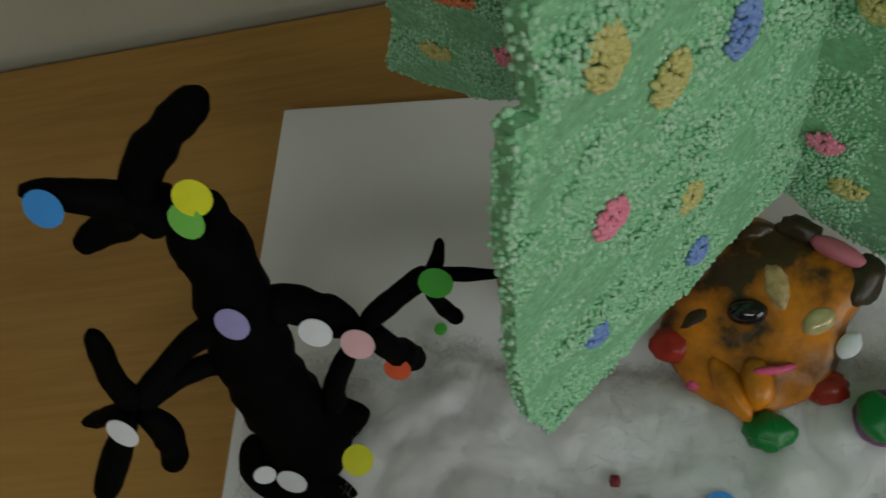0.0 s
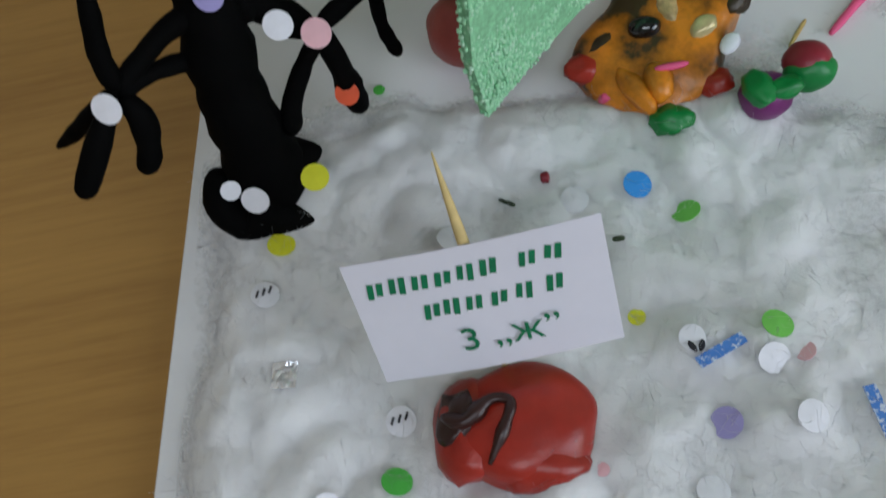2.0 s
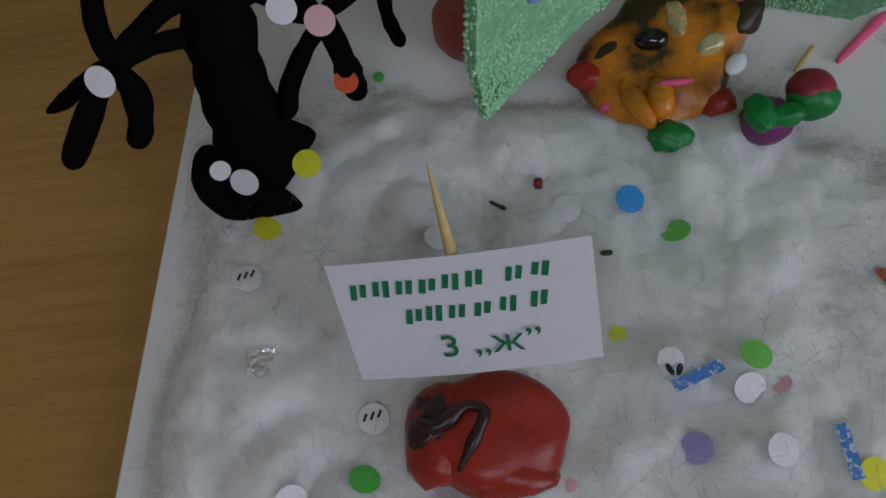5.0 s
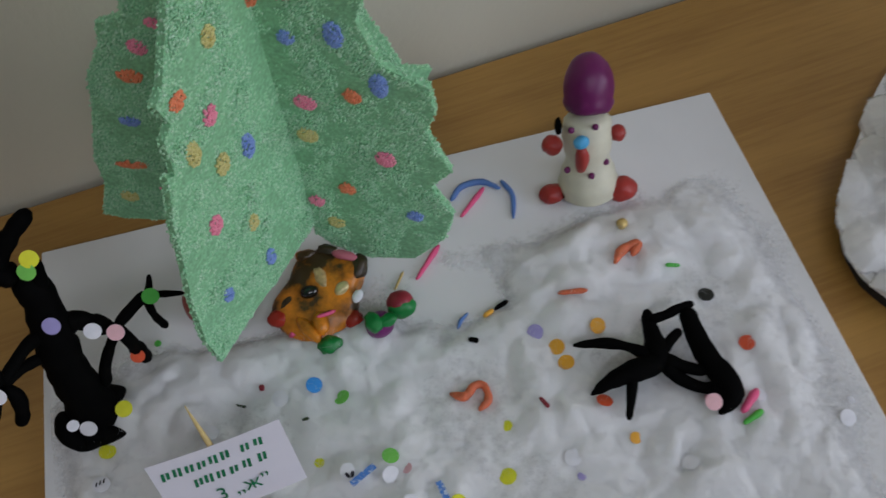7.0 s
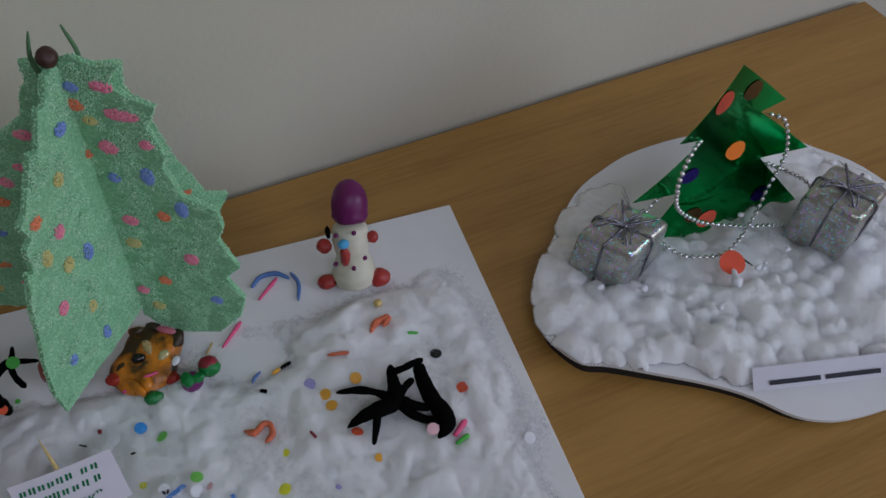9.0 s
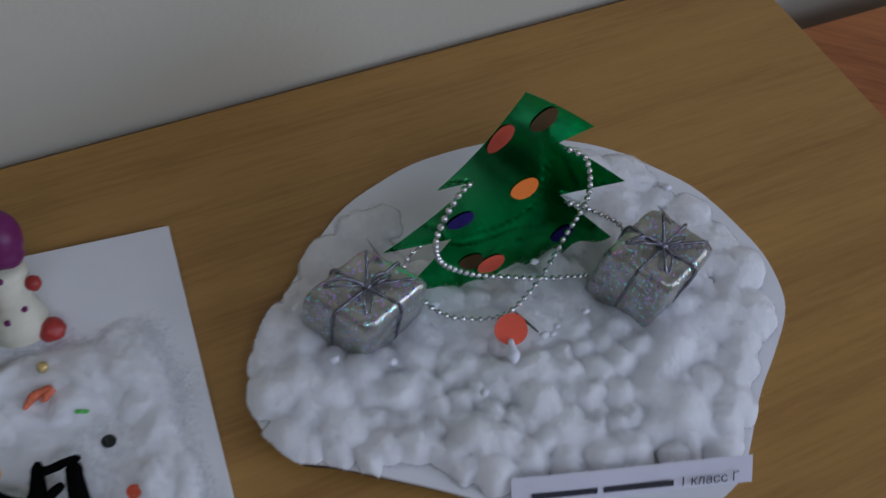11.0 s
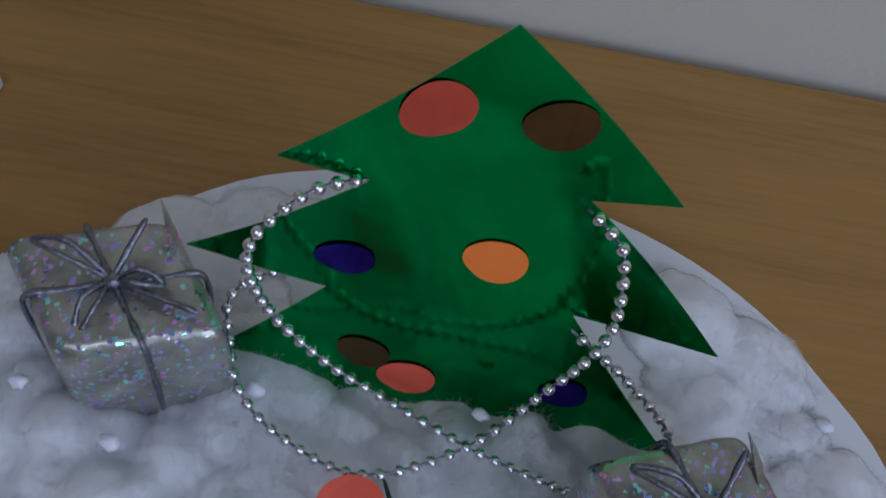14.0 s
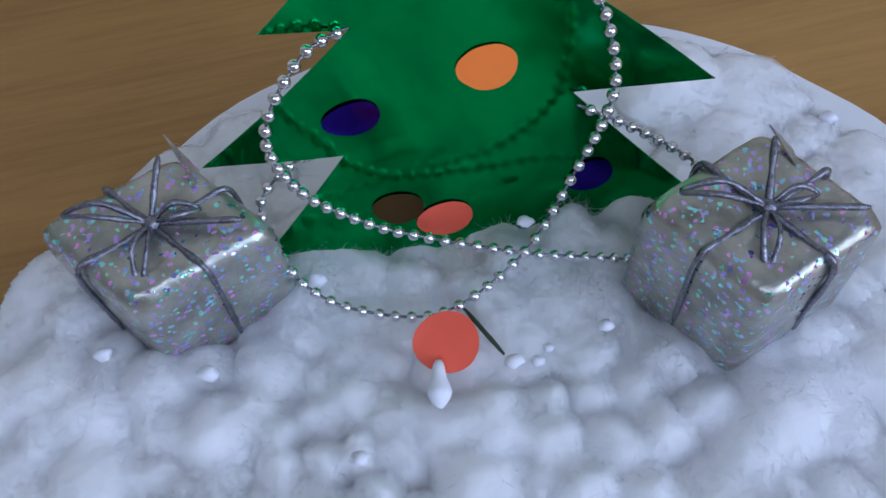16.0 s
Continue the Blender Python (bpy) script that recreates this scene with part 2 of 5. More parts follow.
STICKER = surface("blue_patterned_paper", (0.10, 0.26, 0.72), 0.5, vary=0.05, scale=900, bump_mm=0, dark=(0.72, 0.78, 0.9), dark_at=0.55)
CLEAR = surface("crinkled_cellophane", (0.85, 0.85, 0.88), 0.08, 0.6, vary=0.1, bump_mm=0.6, bump_scale=300)


# ---- builders ----
def mesh_of(bm, name, smooth=True):
    me = bpy.data.meshes.new(name)
    bm.normal_update()
    bm.to_mesh(me)
    bm.free()
    if smooth:
        for p in me.polygons:
            p.use_smooth = True
    return me


def part(name, bm, material, parent, label="", smooth=True, kind=""):
    ob = new(name, mesh_of(bm, name, smooth))
    ob.data.materials.append(material)
    ob.parent = parent
    return tagged(ob, label, kind=kind)


def single(name, bm, material, label, category, group="", kind="", smooth=True):
    ob = new(name, mesh_of(bm, name, smooth))
    for m in material if isinstance(material, (list, tuple)) else [material]:
        ob.data.materials.append(m)
    return tagged(ob, label, category, group, kind)


def thing(name, label, category, group="", at=(0, 0, 0)):
    ob = new(name)
    ob.empty_display_size = 0.01
    ob.location = at
    return tagged(ob, label, category, group)


def box(bm, lo, hi, bevel=0.0, m=None):
    r = bmesh.ops.create_cube(bm, size=1)
    vs = r["verts"]
    for v in vs:
        v.co = Vector([lo[i] + (v.co[i] + 0.5) * (hi[i] - lo[i]) for i in range(3)])
    if bevel:
        es = list({e for v in vs for e in v.link_edges})
        r2 = bmesh.ops.bevel(bm, geom=es, offset=bevel, segments=2, affect="EDGES")
        vs = list({v for f in r2["faces"] for v in f.verts} | {v for v in vs if v.is_valid})
    if m is not None:
        for v in vs:
            v.co = m @ v.co
    return vs


def blob(bm, c, r, rough=0.12, freq=1.6, sub=3, m=None, slot=0, seed=0.0):
    """A hand-rolled lump: an ellipsoid with soft dents."""
    res = bmesh.ops.create_icosphere(bm, subdivisions=sub, radius=1)
    r = (r, r, r) if isinstance(r, (int, float)) else r
    for v in res["verts"]:
        d = v.co.copy()
        k = 1 + rough * noise.noise(d * freq + Vector((seed * 7.1 + c[0] * 911, c[1] * 773, seed)))
        p = Vector((d.x * r[0] * k, d.y * r[1] * k, d.z * r[2] * k))
        v.co = (m @ p if m is not None else p) + Vector(c)
    for f in {f for v in res["verts"] for f in v.link_faces}:
        f.material_index = slot
    return res["verts"]


def spline(pts, n):
    """n points along a Catmull-Rom curve."""
    pts = [Vector(p) for p in pts]
    ext = [pts[0] * 2 - pts[1], *pts, pts[-1] * 2 - pts[-2]]
    out = []
    for i in range(n):
        s = i / (n - 1) * (len(pts) - 1)
        k = min(int(s), len(pts) - 2)
        t = s - k
        a, b, c, d = ext[k:k + 4]
        out.append(0.5 * ((2 * b) + (c - a) * t + (2 * a - 5 * b + 4 * c - d) * t * t + (3 * b - a - 3 * c + d) * t ** 3))
    return out


def tube(bm, pts, radii, sides=10, n=18, wob=0.0, slot=0):
    """A tapered rod along a curve with rounded ends."""
    path = spline(pts, n)
    rings = []
    up = Vector((0.3, 0.2, 0.93))
    for i, p in enumerate(path):
        tang = (path[min(i + 1, n - 1)] - path[max(i - 1, 0)]).normalized()
        x = tang.cross(up).normalized()
        y = tang.cross(x)
        s = i / (n - 1) * (len(radii) - 1)
        k = min(int(s), len(radii) - 2)
        r = radii[k] + (radii[k + 1] - radii[k]) * (s - k)
        e = min(i, n - 1 - i)
        r *= (0.5, 0.85, 1.0)[min(e, 2)] if n > 6 else 1.0
        if wob:
            r *= 1 + wob * noise.noise(p * 260)
        rings.append([bm.verts.new(p + (x * math.cos(a) + y * math.sin(a)) * r) for a in (2 * math.pi * j / sides for j in range(sides))])
    for a, b in zip(rings, rings[1:]):
        for j in range(sides):
            f = bm.faces.new((a[j], a[(j + 1) % sides], b[(j + 1) % sides], b[j]))
            f.material_index = slot
    for ring in (list(reversed(rings[0])), rings[-1]):
        f = bm.faces.new(ring)
        f.material_index = slot


def sheet(bm, outline, z0, z1):
    """A flat plate of that outline."""
    low = [bm.verts.new((x, y, z0)) for x, y in outline]
    top = [bm.verts.new((x, y, z1)) for x, y in outline]
    n = len(outline)
    bm.faces.new(top)
    bm.faces.new(list(reversed(low)))
    for i in range(n):
        bm.faces.new((low[i], low[(i + 1) % n], top[(i + 1) % n], top[i]))


ICO = None


def grains(name, centres, radii, material, parent, label="", kind="stuff"):
    """Many small beads in one mesh."""
    global ICO
    if ICO is None:
        bm = bmesh.new()
        bmesh.ops.create_icosphere(bm, subdivisions=1, radius=1)
        bm.verts.ensure_lookup_table()
        ICO = (np.array([v.co[:] for v in bm.verts]), np.array([[v.index for v in f.verts] for f in bm.faces]))
        bm.free()
    cv, fv = ICO
    rng = np.random.default_rng(len(centres))
    n = len(centres)
    c, r = np.array(centres), np.array(radii)
    sq = rng.uniform(0.75, 1.15, (n, 1, 3))
    verts = (c[:, None, :] + cv[None] * r[:, None, None] * sq).reshape(-1, 3)
    faces = (fv[None] + (np.arange(n) * len(cv))[:, None, None]).reshape(-1, 3)
    me = bpy.data.meshes.new(name)
    me.from_pydata(verts.tolist(), [], faces.tolist())
    me.polygons.foreach_set("use_smooth", [True] * len(me.polygons))
    me.materials.append(material)
    ob = new(name, me)
    ob.parent = parent
    return tagged(ob, label, kind=kind)


def inside(poly, x, y):
    hit = False
    for (x0, y0), (x1, y1) in zip(poly, poly[1:] + poly[:1]):
        if (y0 > y) != (y1 > y) and x < (x1 - x0) * (y - y0) / (y1 - y0) + x0:
            hit = not hit
    return hit


def smooth(a, b, x):
    t = max(0.0, min(1.0, (x - a) / (b - a)))
    return t * t * (3 - 2 * t)


# ---- the room ----
WALL_SLOPE = 0.1


def wall_y(x):
    return 0.0355 + WALL_SLOPE * x


def block(name, lo, hi, material, bevel=0.0, label=""):
    bm = bmesh.new()
    box(bm, lo, hi, bevel)
    return single(name, bm, material, label, name.split("_")[0], kind="structure", smooth=False)


bm = bmesh.new()
sheet(bm, [(-2.0, wall_y(-2.0)), (1.75, wall_y(1.75)), (1.75, wall_y(1.75) + 0.15), (-2.0, wall_y(-2.0) + 0.15)], -0.75, 2.0)
single("wall_north", bm, WALL, "matt grey painted plaster wall behind the table", "wall", kind="structure", smooth=False)
block("wall_west", (-2.15, -3.6, -0.75), (-2.0, 0.45, 2.0), WALL_OTHER)
block("wall_south", (-2.15, -3.75, -0.75), (1.90, -3.6, 2.0), WALL_OTHER)
block("floor", (-2.15, -3.75, -0.85), (1.90, 0.45, -0.75), FLOOR)
block("ceiling", (-2.15, -3.75, 2.0), (1.90, 0.5, 2.1), CEILING)
# the window wall, with its opening
bm = bmesh.new()
for lo, hi in (((1.75, -3.6, -0.75), (1.90, -2.0, 2.0)), ((1.75, -0.5, -0.75), (1.90, 0.5, 2.0)), ((1.75, -2.0, -0.75), (1.90, -0.5, 0.10)), ((1.75, -2.0, 1.50), (1.90, -0.5, 2.0))):
    box(bm, lo, hi)
single("wall_east", bm, WALL_OTHER, "", "wall", kind="structure", smooth=False)

# the table: a laminate top on steel legs
table = thing("table", "beech laminate school table against a grey wall", "table")
bm = bmesh.new()
sheet(bm, [(-0.75, -0.56), (0.785, -0.41), (0.664, wall_y(0.664) - 0.004), (-0.75, wall_y(-0.75) - 0.004)], -0.022, 0.0)
bmesh.ops.bevel(bm, geom=[e for e in bm.edges if all(v.co.z > -0.001 for v in e.verts)], offset=0.0015, segments=2, affect="EDGES")
part("tabletop", bm, TABLE, table, smooth=False)
for lx, ly in ((-0.68, -0.50), (0.71, -0.37), (0.60, 0.03), (-0.68, -0.10)):
    bm = bmesh.new()
    box(bm, (lx - 0.015, ly - 0.015, -0.75), (lx + 0.015, ly + 0.015, -0.022), 0.003)
    part("leg", bm, METAL, table, "grey steel leg", smooth=False)
# the next table, a little lower and orange
other = thing("side_table", "lower orange-brown wooden table beside the school table", "table")
bm = bmesh.new()
sheet(bm, [(0.800, -0.55), (1.45, -0.50), (1.40, 0.125), (0.698, 0.066), (0.700, 0.045)], -0.052, -0.03)
bmesh.ops.bevel(bm, geom=[e for e in bm.edges if all(v.co.z > -0.031 for v in e.verts)], offset=0.002, segments=2, affect="EDGES")
part("tabletop", bm, OTHER_TABLE, other, smooth=False)
for lx, ly in ((0.86, -0.50), (1.38, -0.45), (1.34, 0.08), (0.76, 0.03)):
    bm = bmesh.new()
    box(bm, (lx - 0.02, ly - 0.02, -0.75), (lx + 0.02, ly + 0.02, -0.052), 0.003)
    part("leg", bm, OTHER_TABLE, other, smooth=False)

# ---- first craft: a white board with a cotton snow field ----
TOP = 0.006
board = thing("display_board", "white cardboard sheet lying on the table", "board")
bm = bmesh.new()
sheet(bm, [(-0.006, -0.196), (0.298, -0.196), (0.297, 0.0), (0.0, 0.0)], 0.0, TOP)
bmesh.ops.bevel(bm, geom=[e for e in bm.edges], offset=0.0004, segments=1, affect="EDGES")
part("sheet", bm, BOARD, board, smooth=False)


def snow_mask(x, y):
    n = noise.noise(Vector((x * 30, y * 30, 4.0)))
    n2 = noise.noise(Vector((x * 95, y * 95, 9.0)))
    back = -0.066 + 0.018 * smooth(0.10, 0.23, x) + 0.010 * n + 0.004 * n2
    k = smooth(back + 0.012, back - 0.016, y)
    k *= smooth(-0.006, 0.016, x + 0.008 * n) * smooth(0.302, 0.270, x + 0.012 * n)
    k *= smooth(0.006, 0.024, math.hypot((x - 0.163) / 1.5, y + 0.069) + 0.003 * n2)
    return k * (0.55 + 0.45 * smooth(-0.35, 0.25, noise.noise(Vector((x * 22, y * 22, 21.0)))))


def snow(x, y):
    """The height of the cotton over the board."""
    k = snow_mask(x, y)
    p = Vector((x + 0.0022 * noise.noise(Vector((x * 140, y * 140, 31.0))), y + 0.0022 * noise.noise(Vector((x * 140, y * 140, 37.0))), 0))
    a = 0.5 + 0.5 * noise.noise(p * 36 + Vector((3, 1, 7)))
    b = math.sqrt(noise.noise(p * 58 + Vector((5, 2, 4))) ** 2 + .004)
    b2 = math.sqrt(noise.noise(p * 120 + Vector((9, 5, 2))) ** 2 + .01)
    f = noise.noise(p * 240 + Vector((2, 4, 6))) + 0.6 * noise.noise(p * 480 + Vector((1, 8, 3))) + 0.35 * noise.noise(p * 950 + Vector((4, 8, 1)))
    k = smooth(0.10, 1.0, k)
    return TOP + 0.0003 + k * (0.0008 + 0.0050 * a + 0.0052 * b + 0.0014 * b2 + 0.0003 * f)


NX, NY = 420, 226
verts, faces, cover = [], [], []
for j in range(NY):
    y = -0.1955 + 0.155 * j / (NY - 1)
    for i in range(NX):
        x = 0.0005 + 0.2960 * i / (NX - 1)
        verts.append((x, y, snow(x, y)))
        cover.append(min(1.0, 1.15 * snow_mask(x, y)))
for j in range(NY - 1):
    for i in range(NX - 1):
        q = (j * NX + i, j * NX + i + 1, (j + 1) * NX + i + 1, (j + 1) * NX + i)
        if max(cover[v] for v in q) > 0.0:
            faces.append(q)
me = bpy.data.meshes.new("cotton_snow")
me.from_pydata(verts, [], faces)
me.shade_smooth()
me.materials.append(COTTON)
cover_of(me, cover)
tagged(new("cotton_snow", me), "thin lumpy layer of white cotton wool on the board", "cotton wool", kind="stuff")


def fibres(name, seeds, material, label, length, width=0.00005):
    """Loose hairs of cotton as thin curved ribbons."""
    rng = random.Random(5)
    verts, faces = [], []
    for p, nrm in seeds:
        a = rng.uniform(0, 6.283)
        d = Vector((math.cos(a), math.sin(a), rng.uniform(-0.1, 0.35)))
        d = (d + nrm * rng.uniform(0.0, 0.5)).normalized()
        q = Vector(p)
        step = length * rng.uniform(0.4, 1.2) / 5
        side = d.cross(Vector((rng.uniform(-1, 1), rng.uniform(-1, 1), 1))).normalized() * width
        base = len(verts)
        for i in range(6):
            verts += [tuple(q - side), tuple(q + side)]
            d = (d + Vector((rng.uniform(-1, 1), rng.uniform(-1, 1), rng.uniform(-0.8, 0.4))) * 0.55).normalized()
            q = q + d * step
        faces += [(base + 2 * i, base + 2 * i + 1, base + 2 * i + 3, base + 2 * i + 2) for i in range(5)]
    me = bpy.data.meshes.new(name)
    me.from_pydata(verts, [], faces)
    me.materials.append(material)
    cover_of(me, [1.0] * len(verts))
    return tagged(new(name, me), label, "cotton wool", kind="stuff")


seeds = []
rng = random.Random(11)
while len(seeds) < 24000:
    x, y = rng.uniform(0.0, 0.29), rng.uniform(-0.193, -0.05)
    if snow_mask(x, y) > 0.30:
        seeds.append(((x, y, snow(x, y)), Vector((0, 0, 1))))
fibres("cotton_fibres", seeds, COTTON, "fine loose cotton fibres on the snow field", 0.007, 0.00003)


# ---- the mint tree of crossed panels ----
AXIS = Vector((0.114, -0.034, 0.0))
FRONT = [(0, .032), (.012, .030), (.030, .029), (.046, .029), (.065, .027), (.0668, .046), (.0640, .070), (.0590, .094), (.0575, .105), (.0518, .124), (.0490, .122), (.0475, .136),
         (.0430, .1385), (.0455, .148), (.0415, .151), (.0320, .1665), (.0285, .174), (.0240, .172), (.017, .188), (.0135, .187), (.0085, .198), (0, .200)]
RIGHT = [(0, .024), (.0063, .0168), (.0213, .0122), (.040, .0175), (.0530, .036), (.0572, .053), (.0497, .0689), (.0575, .0795), (.0499, .099), (.0536, .110), (.0525, .121), (.0380, .128),
         (.0324, .1458), (.0351, .1542), (.0304, .1695), (.0359, .182), (.0253, .1855), (.0184, .191), (.0255, .2015), (.0160, .2000), (.008, .203), (0, .200)]
LEFT = [(0, .036), (.050, .031), (.0635, .024), (.080, .023), (.0874, .0253), (.0790, .046), (.0772, .0629), (.0670, .0933), (.0625, .1095), (.0534, .124), (.0506, .1345), (.0415, .1381),
        (.0374, .153), (.0215, .1685), (.0185, .1810), (.0135, .1900), (.0140, .198), (0, .200)]
BACK = [(0, .06), (.040, .052), (.050, .062), (.050, .072), (.057, .083), (.046, .090), (.042, .104), (.036, .120), (.030, .148), (.022, .176), (.0240, .187), (.012, .192), (0, .200)]
SPOTS = {
    "F": [("blue", .0106, .1723, 3.2, 3), ("yellow", .0202, .1521, 2.6, 3.6), ("orange", .0384, .144, 3, 3), ("pink", .0298, .1286, 2.8, 3.8), ("blue", .020, .1027, 2.6, 5.2),
          ("yellow", .0405, .1225, 2.6, 4.8), ("yellow", .032, .1073, 2.8, 4.4), ("pink", .0435, .0887, 2.8, 4.0), ("yellow", .0292, .0709, 2.5, 3.8), ("blue", .0274, .0453, 2.3, 4.2), ("blue", .0505, .054, 2.2, 3.4)],
    "R": [("pink", .0115, .155, 4, 3.8), ("orange", .0, .149, 3.2, 2.5), ("yellow", .0072, .170, 3, 2.2), ("orange", .003, .178, 3.8, 3), ("pink", .0214, .1757, 7, 3.0), ("pink", .0165, .1905, 4.5, 2.8), ("pink", .0285, .1600, 3.0, 2.6), ("blue", .0040, .1880, 2.8, 2.6), ("blue", .0096, .1353, 2.6, 2.6),
          ("blue", .025, .1393, 2.8, 5), ("pink", .0106, .1059, 3.5, 3.2), ("orange", .0272, .1127, 2.8, 3.0), ("blue", .0366, .1196, 2.8, 5), ("yellow", .0083, .0886, 3.6, 3.4), ("pink", .035, .0818, 3.4, 3.8),
          ("pink", .005, .0485, 3.0, 3.0), ("orange", .0184, .060, 3.0, 3.2), ("yellow", .0108, .0357, 3.2, 3.2), ("blue", .0429, .0493, 3, 2.6)],
    "L": [("pink", .0235, .158, 4, 3), ("pink", .031, .137, 3, 2), ("pink", .040, .126, 3, 3.2), ("orange", .047, .112, 4.2, 3), ("blue", .055, .088, 3.6, 2.2), ("orange", .063, .062, 6, 1.8), ("yellow", .071, .0406, 3.4, 3), ("pink", .054, .046, 2.6, 3.4)],
    "B": [("orange", .036, .098, 3, 1.6)],
}
tree = thing("christmas_tree", "mint green tree of crossed card panels with coloured clay spots", "tree")
rng = random.Random(3)
for key, outline, angle in (("F", FRONT, 226.9), ("R", RIGHT, -28.0), ("L", LEFT, 158.0), ("B", BACK, 17.0)):
    d = Vector((math.cos(radians(angle)), math.sin(radians(angle)), 0))
    nrm = Vector((d.y, -d.x, 0))
    if nrm.y > 0:
        nrm = -nrm
    HALF = 0.0013
    at = lambda u, z, w: AXIS + d * u + Vector((0, 0, z)) + nrm * w
    bm = bmesh.new()
    a = [bm.verts.new(at(u, z, HALF)) for u, z in outline]
    b = [bm.verts.new(at(u, z, -HALF)) for u, z in outline]
    bm.faces.new(a)
    bm.faces.new(list(reversed(b)))
    for i in range(len(a)):
        bm.faces.new((a[i], b[i], b[(i + 1) % len(a)], a[(i + 1) % len(a)]))
    bmesh.ops.recalc_face_normals(bm, faces=bm.faces)
    panel = part("panel", bm, CARD_GREEN, tree, "mint green toothed panel", smooth=False)
    cs, rs = [], []
    step = 0.00082
    ulim = max(u for u, z in outline)
    z = 0.01
    while z < 0.201:
        u = 0.0
        while u < ulim:
            uu, zz = u + rng.uniform(-.5, .5) * step, z + rng.uniform(-.5, .5) * step
            if inside(outline, uu, zz):
                for s in (1, -1):
                    dent = 0.0011 * noise.noise(Vector((uu * 90, zz * 90, s * 5))) + 0.0006 * noise.noise(Vector((uu * 260, zz * 260, s * 3)))
                    cs.append(at(uu, zz, s * (HALF + rng.uniform(-.00025, .00010) + dent))[:])
                    rs.append(rng.uniform(.00036, .00056))
            u += step
        z += step
    for (u0, z0), (u1, z1) in zip(outline, outline[1:]):
        n = max(2, int(math.hypot(u1 - u0, z1 - z0) / 0.00055))
        for i in range(n):
            f = i / n
            cs.append(at(u0 + (u1 - u0) * f + rng.uniform(-.0006, .0006), z0 + (z1 - z0) * f + rng.uniform(-.0006, .0006), rng.uniform(-HALF, HALF))[:])
            rs.append(rng.uniform(.0004, .00062))
    grains("bead_coating", cs, rs, GREEN_BEADS, panel, "mint foam beads set in clay")
    for colour, u, z, ru, rz in SPOTS[key]:
        cs, rs = [], []
        for i in range(int(ru * rz * 11)):
            q, w = rng.uniform(0, 6.283), math.sqrt(rng.uniform(0, 1))
            cs.append(at(u + math.cos(q) * w * ru * .00104, z + math.sin(q) * w * rz * .00104, HALF + .0004 + .0008 * (1 - w * w) + rng.uniform(0, .0003))[:])
            rs.append(rng.uniform(.00045, .00062))
        grains("decoration", cs, rs, BEADS[colour], panel, colour + " bead clay spot", kind="")
bm = bmesh.new()
blob(bm, AXIS + Vector((-0.002, -0.002, 0.203)), 0.0042, 0.15, sub=3)
part("top_ball", bm, surface("dark_brown_clay", (0.05, 0.02, 0.015), 0.5), tree, "dark brown clay ball")
for q, tip in (((-0.008, 0.001), 0.214), ((0.009, -0.001), 0.216)):
    bm = bmesh.new()
    tube(bm, [AXIS + Vector((q[0] * 0.5, q[1], 0.185)), AXIS + Vector((q[0], q[1], 0.20)), AXIS + Vector((q[0] * 0.7, q[1], tip))], [0.0012, 0.001, 0.0007], 8, 10)
    part("twig", bm, surface("dull_green_wire", (0.10, 0.22, 0.10), 0.7), tree, "dull green twig at the top")


# ---- black plasticine tree with paper leaves ----
dark_tree = thing("bare_tree", "black plasticine tree with twisted branches leaning back on the board", "tree")


def upright(p):
    return Vector((p[0] + .033 * p[2], p[1] - .077 * p[2], p[2] * 1.015))


def limb(name, pts, radii, n=18):
    bm = bmesh.new()
    tube(bm, [upright(p) for p in pts], radii, 12, n, 0.22)
    return part(name, bm, BLACK, dark_tree)


limb("trunk", [(.0195, -.0840, .0075), (.0190, -.0800, .0180), (.0172, -.0725, .0360), (.0175, -.0645, .0520), (.0180, -.0565, .0645), (.0140, -.0515, .0725)], [.0086, .0086, .0074, .0068, .0060, .0046], 26)
limb("root", [(.0210, -.0790, .0160), (.0260, -.0768, .0140), (.0310, -.0755, .0140)], [.0056, .0044, .0016])
limb("root", [(.0092, -.082, .021), (.0095, -.0880, .0135), (.0160, -.0910, .0095), (.0245, -.0860, .0105)], [.003, .0042, .0042, .002])
limb("root", [(.0150, -.0875, .0115), (.0215, -.0900, .0100), (.0290, -.0915, .0090)], [.0062, .0048, .0010])
limb("branch", [(.014, -.052, .073), (.009, -.0515, .0775), (.0055, -.0525, .0835), (-.001, -.0540, .0915)], [.0046, .0040, .0028, .0020])
limb("branch", [(.009, -.0515, .077), (.013, -.0475, .083), (.0185, -.044, .0875), (.0255, -.0400, .0915)], [.0034, .0034, .0030, .0030])
limb("branch", [(.0095, -.052, .0765), (.0045, -.0540, .0755), (.001, -.0565, .0755), (-.0005, -.0585, .0755)], [.004, .003, .0026, .0016])
limb("branch", [(.0185, -.0565, .0655), (.0215, -.053, .0735), (.0225, -.051, .0795)], [.0040, .0024, .0016])
limb("branch", [(.0165, -.0655, .0545), (.010, -.0690, .0545), (.0045, -.0745, .0530), (.000, -.0795, .0515)], [.0032, .0021, .0021, .0024])
limb("branch", [(.0155, -.0705, .046), (.0095, -.072, .0475), (.0045, -.076, .050), (.000, -.080, .051)], [.0025, .0020, .0020, .0022])
limb("twig", [(.000, -.0795, .0515), (-.0005, -.0765, .059), (.0008, -.073, .0665), (.0016, -.0707, .0715)], [.0022, .0022, .0020, .0015])
limb("twig", [(.000, -.0795, .051), (-.007, -.0805, .0465), (-.0145, -.0808, .040), (-.0195, -.081, .0365)], [.0021, .0019, .0016, .0008])
